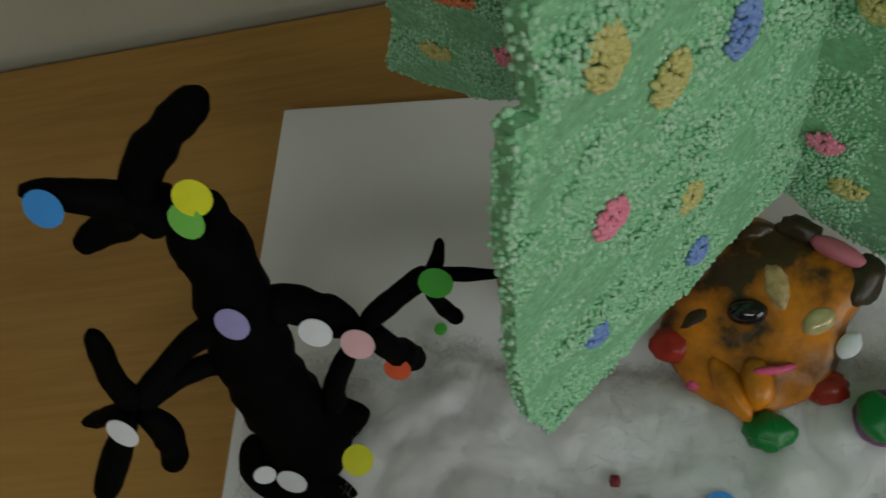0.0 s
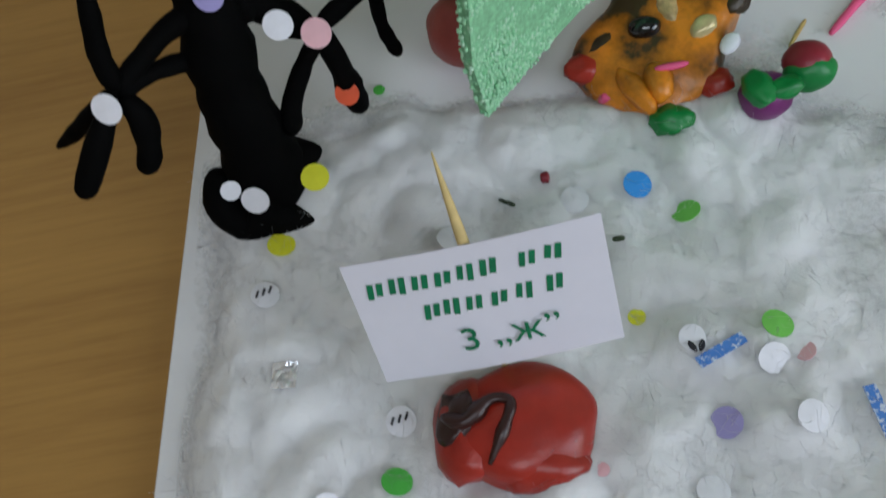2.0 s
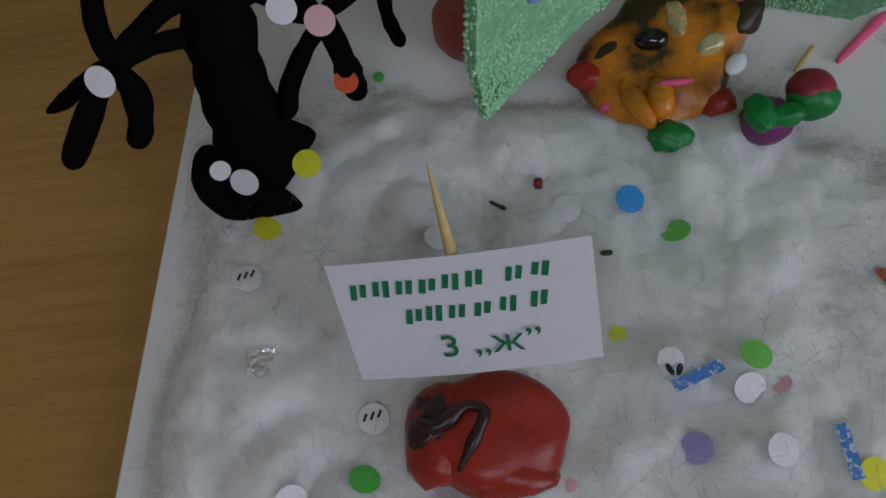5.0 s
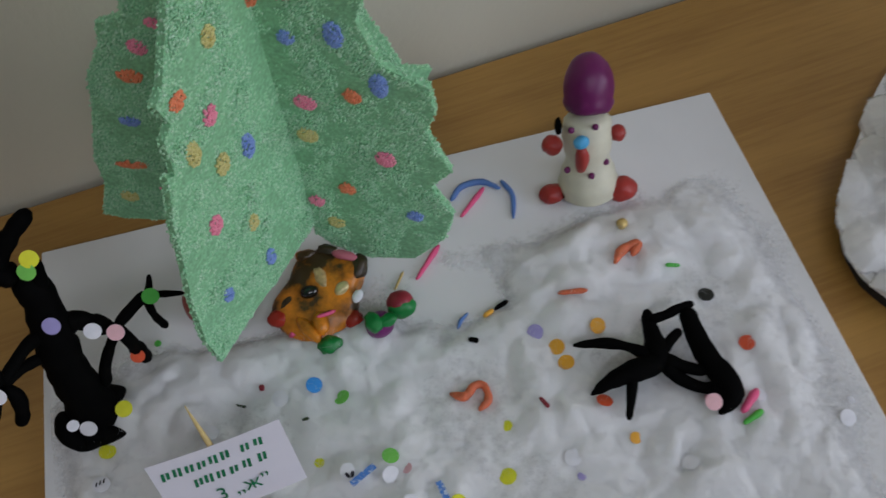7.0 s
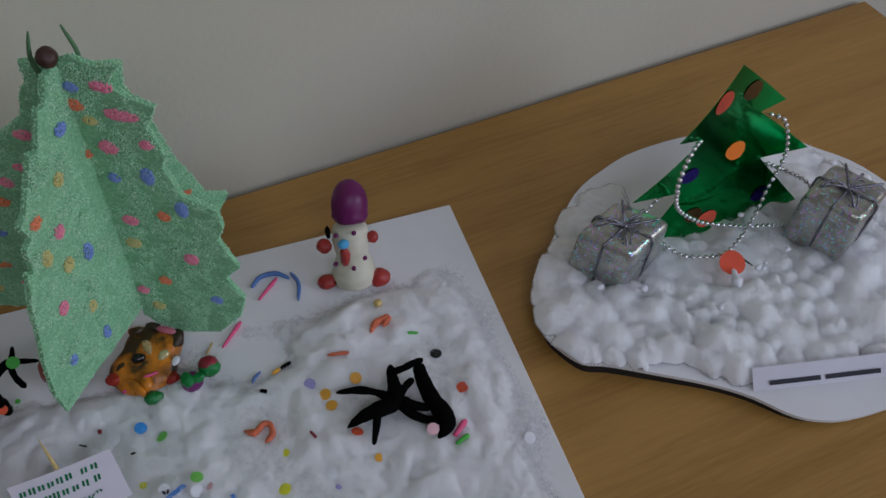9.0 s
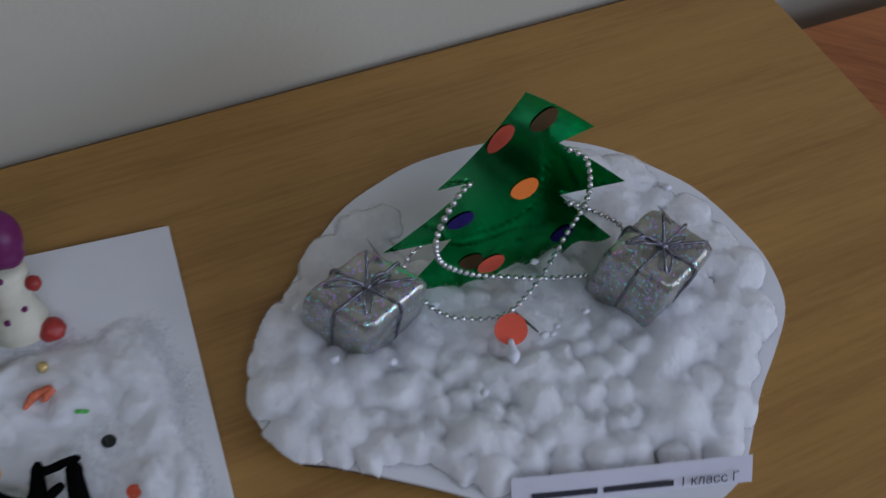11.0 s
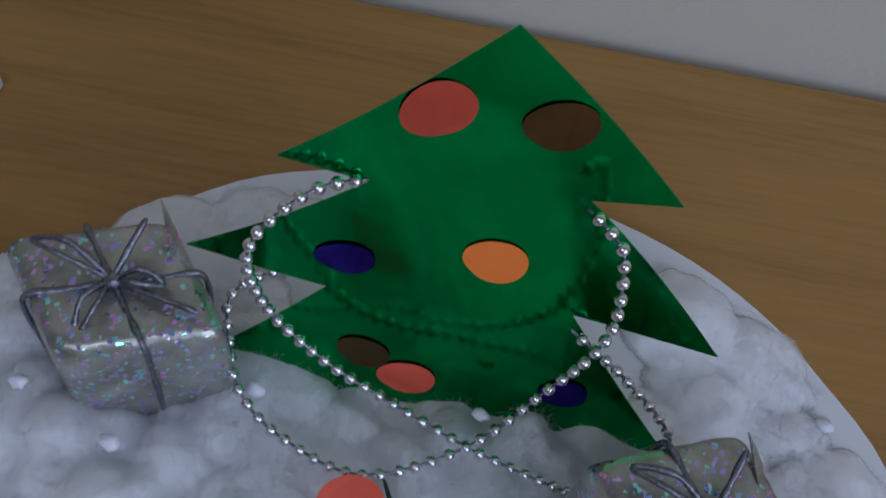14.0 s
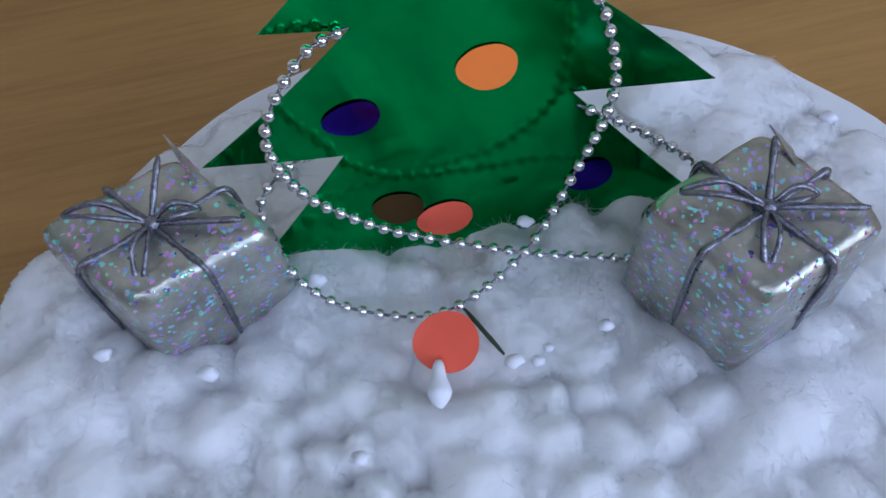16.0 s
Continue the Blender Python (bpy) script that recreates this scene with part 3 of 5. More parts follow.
limb("twig", [(-.001, -.081, .051), (-.0045, -.086, .047), (-.009, -.0915, .041), (-.0115, -.0945, .0375)], [.0020, .0024, .0027, .0024])
limb("twig", [(.0005, -.0805, .0505), (.0028, -.083, .0455), (.0018, -.0865, .0385), (-.0005, -.0885, .0345)], [.0022, .0026, .0027, .0022])
limb("branch", [(.0215, -.0635, .0520), (.0255, -.0612, .0500), (.0305, -.0622, .0455), (.0365, -.0640, .0420)], [.0044, .0036, .0038, .0026])
limb("branch", [(.0365, -.0635, .0425), (.0385, -.0650, .0340), (.0392, -.0650, .0240), (.0397, -.0640, .0110)], [.0024, .0023, .0031, .0025])
limb("branch", [(.0265, -.0760, .0230), (.0285, -.0725, .0300), (.0330, -.0675, .0370), (.0370, -.0645, .0410)], [.0028, .0021, .0019, .0020])
limb("branch", [(.037, -.0635, .0425), (.043, -.0590, .0440), (.047, -.0560, .0445), (.0495, -.0545, .0445)], [.0022, .0020, .0023, .0022])
limb("twig", [(.0495, -.0545, .0445), (.0508, -.0525, .0462), (.0520, -.0500, .0500)], [.0017, .0014, .0009])
limb("twig", [(.0495, -.0545, .0440), (.055, -.0535, .0395), (.0605, -.0522, .0345)], [.0015, .0013, .0008])
limb("twig", [(.0485, -.0552, .0425), (.0485, -.0570, .0320), (.0505, -.0580, .0225)], [.0015, .0016, .0018])
LEAN = Vector((0, -0.80, 0.60))


def disc_mesh(r, thick=0.00018, dome=0.0002):
    bm = bmesh.new()
    n = 20
    for s in (1, -1):
        c = bm.verts.new((0, 0, s * thick / 2 + dome))
        ring = [bm.verts.new((r * math.cos(6.28319 * i / n), r * math.sin(6.28319 * i / n), s * thick / 2)) for i in range(n)]
        for i in range(n):
            f = (c, ring[i], ring[(i + 1) % n])
            bm.faces.new(f if s > 0 else tuple(reversed(f)))
        if s > 0:
            first = ring
    for i in range(n):
        bm.faces.new((ring[i], ring[(i + 1) % n], first[(i + 1) % n], first[i]))
    return mesh_of(bm, "confetti", False)


DISCS = {}


def confetti(colour, at, normal=(0, 0, 1), r=0.0031, words="", where="on the cotton snow"):
    """A round piece of punched paper."""
    key = (colour, round(r * 1e4))
    if key not in DISCS:
        DISCS[key] = disc_mesh(r)
        DISCS[key].materials.append(CONFETTI[colour])
    ob = new("confetti", DISCS[key])
    q = Vector(normal).to_track_quat("Z", "Y")
    ob.matrix_world = Matrix.Translation(at) @ q.to_matrix().to_4x4()
    tagged(ob, (words or colour.replace("_", " ") + " round punched paper confetti") + " " + where, "confetti", "paper confetti")
    return ob


def on_snow(x, y, up=0.0006):
    return Vector((x, y, max(snow(x, y), TOP) + up))


def snow_normal(x, y, jitter=0.25):
    e = 0.002
    n = Vector((snow(x - e, y) - snow(x + e, y), snow(x, y - e) - snow(x, y + e), 2 * e))
    return (n.normalized() + Vector((rng.uniform(-jitter, jitter), rng.uniform(-jitter, jitter), 0))).normalized()


for colour, p in (("lilac", (.0205, -.0668, .0605)), ("white", (.0302, -.0655, .0475)), ("pink", (.0375, -.0672, .0455)), ("white", (-.0010, -.0840, .0522)),
                  ("white", (.0180, -.0895, .0190)), ("green", (.0510, -.0565, .0463)), ("blue", (.0032, -.0563, .0904)), ("yellow", (.0219, -.0525, .0825)), ("light_green", (.0197, -.0550, .0792))):
    confetti(colour, upright(p) + LEAN * .0008, LEAN + Vector((rng.uniform(-.15, .15), 0, rng.uniform(-.1, .1))), where="stuck to the black tree")
confetti("red", upright((.0391, -.0683, .0242)), LEAN, 0.0027, where="stuck to a black branch")
confetti("white", upright((.0138, -.0892, .0235)), LEAN + Vector((.4, 0, 0)), 0.0022, "torn white paper scrap", "on the foot of the black tree")

for colour, x, y in (("blue", .098, -.0915), ("light_green", .107, -.099), ("yellow", .020, -.0965), ("white", .0845, -.093), ("lilac", .1075, -.1445), ("light_green", .1195, -.1275),
                     ("white", .118, -.1335), ("yellow", .1385, -.1495), ("white", .031, -.155), ("green", .0445, -.1505), ("white", .103, -.157), ("white", .1225, -.1455), ("orange", .190, -.101),
                     ("orange", .2075, -.0975), ("orange", .1915, -.108), ("lilac", .184, -.093), ("red", .1995, -.1275), ("red", .2585, -.1195), ("black", .2525, -.0955), ("white", .221, -.157),
                     ("white", .182, -.144), ("yellow", .158, -.144), ("pink", .2375, -.137), ("white", .282, -.156), ("white", .254, -.140), ("white", .017, -.1085), ("white", .0455, -.1385), ("white", .0575, -.0995)):
    x, y = x + .0018, y - .0014
    confetti(colour, on_snow(x, y), snow_normal(x, y))
confetti("yellow", Vector((.0315, -.0870, .0190)), (.1, -.25, .9), where="on the cotton by the black tree")
confetti("green", on_snow(.0435, -.057, .0008), (0, 0, 1), 0.0014, "small green paper dot", "on the white board")
for colour, x, y, r in (("yellow", .163, -.126, .002), ("orange", .206, -.143, .0022), ("yellow", .094, -.121, .0018), ("lilac", .183, -.151, .0016), ("pink", .124, -.1325, .002), ("white", .286, -.150, .0016), ("pink", .0835, -.152, .0014), ("orange", .086, -.1595, .0016)):
    x, y = x + .0018, y - .0014
    confetti(colour, on_snow(x, y, 0.0002), snow_normal(x, y, 0.5), r, colour + " paper scrap half sunk")


def scrap(name, pts, radii, material, label, category, sides=8, n=12, wob=0.3):
    bm = bmesh.new()
    tube(bm, pts, radii, sides, n, wob)
    return single(name, bm, material, label, category)


def s3(x, y, up=0.001):
    return on_snow(x, y, up)


scrap("clay_curl", [s3(.148, -.1095), s3(.153, -.1125, .0016), s3(.1575, -.1095, .002), s3(.161, -.1105, .002), s3(.161, -.116, .0016), s3(.1565, -.119)], [.0012, .0018, .0016, .0016, .0016, .001], RUST_CLAY, "curled orange bead clay strip on the cotton snow", "clay scrap", n=24)
scrap("clay_curl", [s3(.2245, -.0755), s3(.229, -.071, .002), s3(.236, -.070, .002), s3(.232, -.0745, .003)], [.0012, .002, .002, .0012], RUST_CLAY, "folded orange clay scrap on the cotton snow", "clay scrap", n=18)
scrap("clay_stick", [s3(.199, -.0815), s3(.205, -.083), s3(.210, -.0845)], [.0009, .0011, .0008], RUST_CLAY, "short orange clay stick on the cotton", "clay scrap")
scrap("clay_stick", [s3(.169, -.0815), s3(.1735, -.0795)], [.0009, .001], CONFETTI["orange"], "small orange clay stick on the cotton", "clay scrap")
scrap("clay_stick", [s3(.174, -.0795, .0012), s3(.180, -.0775, .0012)], [.0011, .0008], BLACK, "small black clay stick on the cotton", "clay scrap")
scrap("clay_stick", [s3(.158, -.084), s3(.160, -.0805), s3(.1635, -.078)], [.0007, .0008, .0007], BLUE_CLAY, "small blue clay arc on the cotton", "clay scrap")
scrap("clay_stick", [s3(.1605, -.0905), s3(.164, -.0922)], [.0009, .0012], BLACK, "small black clay crumb on the cotton", "clay scrap")
scrap("clay_stick", [s3(.2465, -.1470, .003), s3(.2550, -.1405, .003)], [.0016, .0018], PINK_CLAY, "short bright pink clay stick beside a black branch", "clay scrap")
scrap("clay_stick", [s3(.246, -.1505), s3(.254, -.148)], [.0011, .0012], CONFETTI["green"], "green clay scrap on the cotton snow", "clay scrap")
scrap("clay_stick", [s3(.2435, -.0815), s3(.249, -.0825)], [.0008, .0009], CONFETTI["green"], "thin green clay scrap on the cotton", "clay scrap")
scrap("clay_stick", [s3(.276, -.193), s3(.282, -.1925)], [.0009, .0009], CONFETTI["green"], "thin green clay scrap at the board edge", "clay scrap")
scrap("clay_stick", [s3(.179, -.1215), s3(.181, -.126)], [.0007, .0009], MAROON_CLAY, "small maroon clay crumb on the cotton", "clay scrap")
scrap("clay_stick", [s3(.0795, -.0885), s3(.0815, -.0885)], [.0011, .0012], MAROON_CLAY, "small maroon clay crumb on the cotton", "clay scrap")
scrap("clay_stick", [s3(.093, -.1055), s3(.0955, -.1057)], [.0005, .0006], TWIG, "tiny brown crumb on the cotton", "clay scrap")
scrap("clay_stick", [s3(.070, -.0925), s3(.0735, -.0945)], [.0004, .0006], TWIG, "tiny brown crumb on the cotton", "clay scrap")
scrap("gold_crumb", [s3(.232, -.059, .0015), s3(.236, -.0575, .0015)], [.0020, .0022], GOLD, "small gold clay crumb on the cotton edge", "clay scrap")
scrap("clay_arc", [(.171, -.0245, TOP + .0012), (.177, -.019, TOP + .0012), (.186, -.019, TOP + .0012), (.1925, -.0245, TOP + .0012)], [.0012, .0014, .0014, .001], BLUE_CLAY, "blue clay arc lying on the white board", "clay arc", n=20, wob=.1)
scrap("clay_arc", [(.194, -.0205, TOP + .001), (.1965, -.029, TOP + .001), (.1935, -.0405, TOP + .001)], [.001, .0012, .0008], BLUE_CLAY, "thin blue clay strip lying on the white board", "clay arc", n=16, wob=.1)
scrap("clay_stick", [(.173, -.0335, TOP + .001), (.186, -.022, TOP + .001)], [.0010, .0012], PINK_CLAY, "bright pink clay stick on the white board", "clay scrap")
scrap("clay_stick", [(.148, -.0575, TOP + .0012), (.1605, -.0445, TOP + .0012)], [.0010, .0012], PINK_CLAY, "bright pink clay stick beside the mint tree", "clay scrap")
scrap("clay_stick", [(.1385, -.0595, TOP + .001), (.1435, -.0525, TOP + .001)], [.0005, .0006], GOLD, "thin golden stick on the white board", "clay scrap")
scrap("twig_bit", [s3(.0605, -.1615), s3(.0695, -.1585)], [.0008, .0010], TWIG, "short dark green twig on the cotton", "twig")
# striped paper strips
for x, y, a in ((.1103, -.1325, 0.45), (.1363, -.147, 1.75)):
    bm = bmesh.new()
    c = on_snow(x, y, .0008)
    box(bm, (-.0052, -.0012, -.00015), (.0052, .0012, .00015), 0, Matrix.Translation(c) @ Matrix.Rotation(a, 4, "Z"))
    single("paper_strip", bm, STICKER, "blue and white patterned paper strip on the cotton", "paper strip", smooth=False)
# a round paper bit with a black print
confetti("white", on_snow(.1053, -.1295), snow_normal(.1053, -.1295), 0.0026, "white paper disc with black marks")
for k, (dx, a) in enumerate(((-.0008, .5), (.0010, -.3))):
    bm = bmesh.new()
    blob(bm, on_snow(.1058 + dx, -.1315, .0013), (.0006, .0013, .0003), m=Matrix.Rotation(a, 3, "Z"))
    single("ink_mark", bm, PRINT, "black printed mark on a paper disc", "print")
for x, y in ((.0188, -.1099), (.0473, -.1399)):
    for i in range(3):
        bm = bmesh.new()
        box(bm, (-.00022, -.0008, 0), (.00022, .0008, .0002), 0, Matrix.Translation(on_snow(x, y, .0012) + Vector((-.0016 + .0014 * i, .0004 * i, 0))) @ Matrix.Rotation(-.3, 4, "Z"))
        single("ink_mark", bm, PRINT, "black printed bar on a paper disc", "print", smooth=False)
# crinkled clear film
bm = bmesh.new()
bmesh.ops.create_grid(bm, x_segments=10, y_segments=8, size=0.5)
for v in bm.verts:
    x, y = .0240 + v.co.x * .005, -.1290 + v.co.y * .006
    v.co = on_snow(x, y, .0006 + .0011 * abs(noise.noise(Vector((x * 600, y * 600, 1)))))
single("film_scrap", bm, CLEAR, "crinkled shiny clear film scrap on the cotton", "film scrap", smooth=False)
# a fine white thread from the dark tree's foot
scrap("thread", [(.024, -.089, .019), (.0265, -.080, .0165), (.034, -.072, .013), (.041, -.067, .011)], [.00016, .00016], COTTON, "fine white thread beside the black tree", "thread", 5, 20, 0)

# ---- fallen black tree ----
fallen = thing("fallen_tree", "black plasticine tree lying on the cotton snow", "tree")


def limb2(name, pts, radii, n=16):
    bm = bmesh.new()
    tube(bm, pts, radii, 12, n, 0.2)
    part(name, bm, BLACK, fallen)


limb2("trunk", [(.241, -.105, .0195), (.2405, -.113, .019), (.2415, -.124, .0175), (.2445, -.134, .0165), (.2445, -.141, .0155), (.2385, -.1455, .0135)], [.0034, .0034, .0040, .0046, .0044, .0016], 24)
limb2("branch", [(.243, -.137, .015), (.236, -.134, .0135), (.229, -.128, .0145), (.226, -.122, .016)], [.003, .0024, .0022, .003])
limb2("branch", [(.240, -.130, .016), (.233, -.126, .016), (.226, -.121, .017)], [.002, .0024, .003])
limb2("branch", [(.2275, -.1005, .017), (.2265, -.107, .0165), (.2255, -.116, .0165), (.224, -.1235, .0165)], [.0020, .0028, .0042, .0048])
limb2("branch", [(.226, -.1055, .0185), (.233, -.1055, .0195), (.239, -.1045, .0205), (.2440, -.1045, .0210)], [.0020, .0018, .0018, .0016])
limb2("branch", [(.227, -.1185, .0175), (.2315, -.115, .0185), (.236, -.1125, .0185)], [.0022, .002, .0018])
limb2("branch", [(.223, -.1195, .0165), (.216, -.113, .0165), (.208, -.1085, .0155), (.197, -.1055, .014)], [.003, .0018, .0021, .0012])
limb2("branch", [(.226, -.122, .0165), (.2155, -.1225, .0165), (.206, -.1235, .0155), (.197, -.126, .0135)], [.0045, .0042, .0032, .001])
limb2("branch", [(.2135, -.124, .0155), (.2105, -.131, .0145), (.207, -.1385, .0125)], [.0022, .0018, .0012])
confetti("pink", (.2365, -.1425, .0192), (0, -.35, .9), where="on the fallen black tree")


# ---- figures of plasticine ----
bm = bmesh.new()
base = Matrix.Translation((.1087, -.0590, .0115)) @ Matrix.Rotation(radians(13), 4, "X") @ Matrix.Rotation(radians(-8), 4, "Y")
PROFILE = [(0, .0153), (29, .0226), (58, .019), (88, .021), (134, .0150), (184, .0196), (200, .0185), (216, .0180), (240, .0175), (261, .0206), (288, .0155), (315, .0156), (340, .015), (360, .0153)]


def profile(a):
    for (a0, r0), (a1, r1) in zip(PROFILE, PROFILE[1:]):
        if a0 <= a <= a1:
            return r0 + (r1 - r0) * smooth(a0, a1, a)
    return .015


rings = []
for j in range(13):
    f = j / 12
    ring = []
    for i in range(48):
        a = 360 * i / 48
        r = profile(a) * math.sin(f * 1.5708) ** 0.8
        h = .0062 * max(0.0, math.cos(f * 1.5707)) ** 0.55 + .0006 * noise.noise(Vector((r * math.cos(radians(a)) * 200, r * math.sin(radians(a)) * 200, 3)))
        ring.append(bm.verts.new(base @ Vector((r * math.cos(radians(a)), r * math.sin(radians(a)), h))))
    rings.append(ring)
rings.append([bm.verts.new(v.co - Vector((0, 0, .005))) for v in rings[-1]])
for a, b in zip(rings, rings[1:]):
    for i in range(48):
        bm.faces.new((a[i], b[i], b[(i + 1) % 48], a[(i + 1) % 48]))
rot = base.to_3x3()
blob(bm, base @ Vector((-.002, .003, .0062)), (.0038, .0026, .0026), 0.05, m=rot, slot=1)
blob(bm, base @ Vector((.0105, .001, .0056)), (.0034, .0022, .0014), 0.15, m=rot @ Matrix.Rotation(.5, 3, "Z"), slot=2)
blob(bm, base @ Vector((.0035, .0075, .0058)), (.0022, .0045, .0012), 0.3, m=rot @ Matrix.Rotation(.2, 3, "Z"), slot=7)
blob(bm, base @ Vector((.0145, .0140, .0040)), (.0055, .0020, .0018), 0.1, m=rot @ Matrix.Rotation(-.55, 3, "Z"), slot=3)
blob(bm, base @ Vector((-.0055, -.0115, .0060)), (.0026, .0070, .0022), 0.15, m=rot @ Matrix.Rotation(.55, 3, "Z"), slot=0)
blob(bm, base @ Vector((-.0005, -.0105, .0062)), (.0034, .0048, .0026), 0.15, m=rot, slot=0)
tube(bm, [base @ Vector((-.0010, -.0082, .0084)), base @ Vector((.0030, -.0080, .0078)), base @ Vector((.0062, -.0072, .0062))], [.0006, .0008, .0006], 8, 12, .5, slot=4)
blob(bm, base @ Vector((.0155, -.0035, .004)), (.0028, .0020, .001), 0.1, m=rot @ Matrix.Rotation(.9, 3, "Z"), slot=5)
blob(bm, base @ Vector((-.0165, -.003, .0035)), (.0045, .0035, .0025), 0.3, m=rot, slot=6)
blob(bm, base @ Vector((-.0120, -.0105, .0030)), (.0022, .0014, .0014), 0.3, m=rot, slot=4)
blob(bm, base @ Vector((-.0095, .0010, .0036)), (.0058, .0042, .0022), 0.5, m=rot @ Matrix.Rotation(.5, 3, "Z"), slot=8)
blob(bm, base @ Vector((.0185, .0085, .0026)), (.0036, .0052, .0024), 0.4, m=rot @ Matrix.Rotation(-.5, 3, "Z"), slot=8)
blob(bm, base @ Vector((.0080, .0185, .0026)), (.0050, .0024, .0022), 0.4, m=rot @ Matrix.Rotation(-.4, 3, "Z"), slot=8)
blob(bm, base @ Vector((-.0010, .0190, .0030)), (.0042, .0026, .0026), 0.3, m=rot, slot=0)
blob(bm, base @ Vector((.0115, -.0110, .0022)), (.0040, .0030, .0022), 0.4, m=rot, slot=6)
single("clay_animal", bm, [ORANGE_CLAY, JET, PEARL, ROSE_CLAY, PINK_CLAY, CONFETTI["white"], RED_CLAY, surface("pale_wax_smear", (0.50, 0.36, 0.16), 0.3, vary=0.4, scale=400), surface("sooty_plasticine", (0.035, 0.022, 0.008), 0.4, vary=0.6, scale=200)], "flat orange and black plasticine animal head under the mint tree", "figurine")

bm = bmesh.new()
blob(bm, (.1090, -.0790, .0120), (.0048, .0036, .0034), 0.3, sub=3)
single("clay_lump", bm, GREEN_CLAY, "small green plasticine lump beside the orange animal", "clay lump")
for bx, by, bz, r, capm in ((.1292, -.0765, .0135, .0058, PURPLE_CLAY), (.1388, -.0702, .0150, .0054, MAROON_CLAY)):
    berry = thing("clay_berry", "round plasticine berry with a green leaf cap on the snow", "berry", "clay berries")
    bm = bmesh.new()
    blob(bm, (bx, by, bz), (r, r * .9, r * .95), 0.08)
    part("fruit", bm, capm, berry, "dark purple clay ball")
    bm = bmesh.new()
    if capm is PURPLE_CLAY:
        blob(bm, (bx - .0022, by - .0005, bz + .0042), (.0034, .0048, .0024), 0.3, m=Matrix.Rotation(.35, 3, "Z"))
        blob(bm, (bx + .0030, by - .0012, bz + .0042), (.0040, .0026, .0020), 0.3, m=Matrix.Rotation(.2, 3, "Z"))
    else:
        blob(bm, (bx + .0002, by - .0022, bz - .0006), (.0057, .0040, .0047), 0.1)
    part("leaf_cap", bm, GREEN_CLAY, berry, "green clay cap")
# a red ball behind the tree, and the red lump that holds the sign
bm = bmesh.new()
blob(bm, (.0665, -.0480, .0145), (.0098, .0092, .0090), 0.08, sub=4)
single("clay_ball", bm, surface("brick_red_plasticine", (0.26, 0.045, 0.035), 0.45, vary=0.25, scale=90, bump_mm=0.5, bump_scale=250), "brick red plasticine ball behind the mint tree", "clay ball")
red_lump = thing("clay_lump", "glossy red plasticine lump with black smears holding a sign", "clay lump")
bm = bmesh.new()
blob(bm, (.0712, -.1440, .0125), (.0142, .0124, .0072), 0.16, 1.3, sub=4, seed=2)
blob(bm, (.0610, -.1440, .0120), (.0072, .0098, .0066), 0.2, 1.6, sub=3, seed=5)
blob(bm, (.0745, -.1510, .0115), (.0090, .0060, .0062), 0.2, 1.6, sub=3, seed=7)
part("lump", bm, RED_CLAY, red_lump)
bm = bmesh.new()
tube(bm, [(.0565, -.1425, .0180), (.0610, -.1440, .0188), (.0660, -.1405, .0196), (.0698, -.1412, .0198), (.0688, -.1450, .0196), (.0650, -.1520, .0170)], [.0012, .0020, .0011, .0009, .0014, .0008], 8, 30, .5)
blob(bm, (.0590, -.1425, .0172), (.0040, .0046, .0014), 0.6, m=Matrix.Rotation(-.5, 3, "Y"))
part("smear", bm, surface("dark_red_smear", (0.03, 0.008, 0.006), 0.35), red_lump, "black smear of plasticine")

# ---- snowman ----
snowman = thing("snowman", "ivory plasticine snowman with tall violet hat on the white board", "snowman")
SCARLET = surface("scarlet_plasticine", (0.36, 0.03, 0.022), 0.42, vary=0.2, bump_mm=0.3)
FOOT, MID, HEAD, TIP = Vector((.2275, -.0370, .0055)), Vector((.2280, -.0285, .030)), Vector((.2290, -.0225, .0425)), Vector((.2325, -.0105, .0620))
bm = bmesh.new()
tube(bm, [FOOT, FOOT.lerp(MID, .5), MID, HEAD], [.0124, .0120, .0086, .0102, .0094], 24, 26, .12)
part("body", bm, WHITE_CLAY, snowman)
lean = (TIP - HEAD).to_track_quat("Z", "Y").to_matrix()
bm = bmesh.new()
for v in blob(bm, (0, 0, 0), (.0100, .0100, .0140), 0.05, sub=4):
    # a brim-like flat foot below, a rounded crown above
    v.co.z = max(v.co.z, -.0088)
    if v.co.z < -.004:
        v.co.x, v.co.y = v.co.x * 1.10, v.co.y * 1.10
    v.co = lean @ v.co + HEAD.lerp(TIP, .42)
part("hat", bm, HAT_CLAY, snowman, "tall violet clay hat")
for name, c, r, mat, words in (("foot", (.2120, -.0350, .0100), (.0056, .0044, .0040), SCARLET, "scarlet clay foot"), ("foot", (.2400, -.0420, .0115), (.0060, .0056, .0056), SCARLET, "round scarlet clay foot"),
                               ("toe_cap", (.2192, -.0368, .0100), (.0042, .0036, .0036), BLACK, "black clay toe"), ("hand_ball", (.2128, -.0290, .0350), (.0042, .0042, .0042), SCARLET, "scarlet clay ball"),
                               ("stick", (.2160, -.0255, .0415), (.0014, .0022, .0046), BLACK, "short black clay stick"), ("hand_ball", (.2393, -.0310, .0355), (.0034, .0034, .0036), SCARLET, "scarlet clay ball"),
                               ("nose", (.2215, -.0395, .0355), (.0028, .0030, .0070), SCARLET, "long scarlet clay nose"), ("nose_tip", (.2216, -.0370, .0432), (.0032, .0027, .0028), SKY_CLAY, "sky blue clay bead")):
    bm = bmesh.new()
    blob(bm, c, r, 0.15, m=Matrix.Rotation(-.1, 3, "X"))
    part(name, bm, mat, snowman, words)
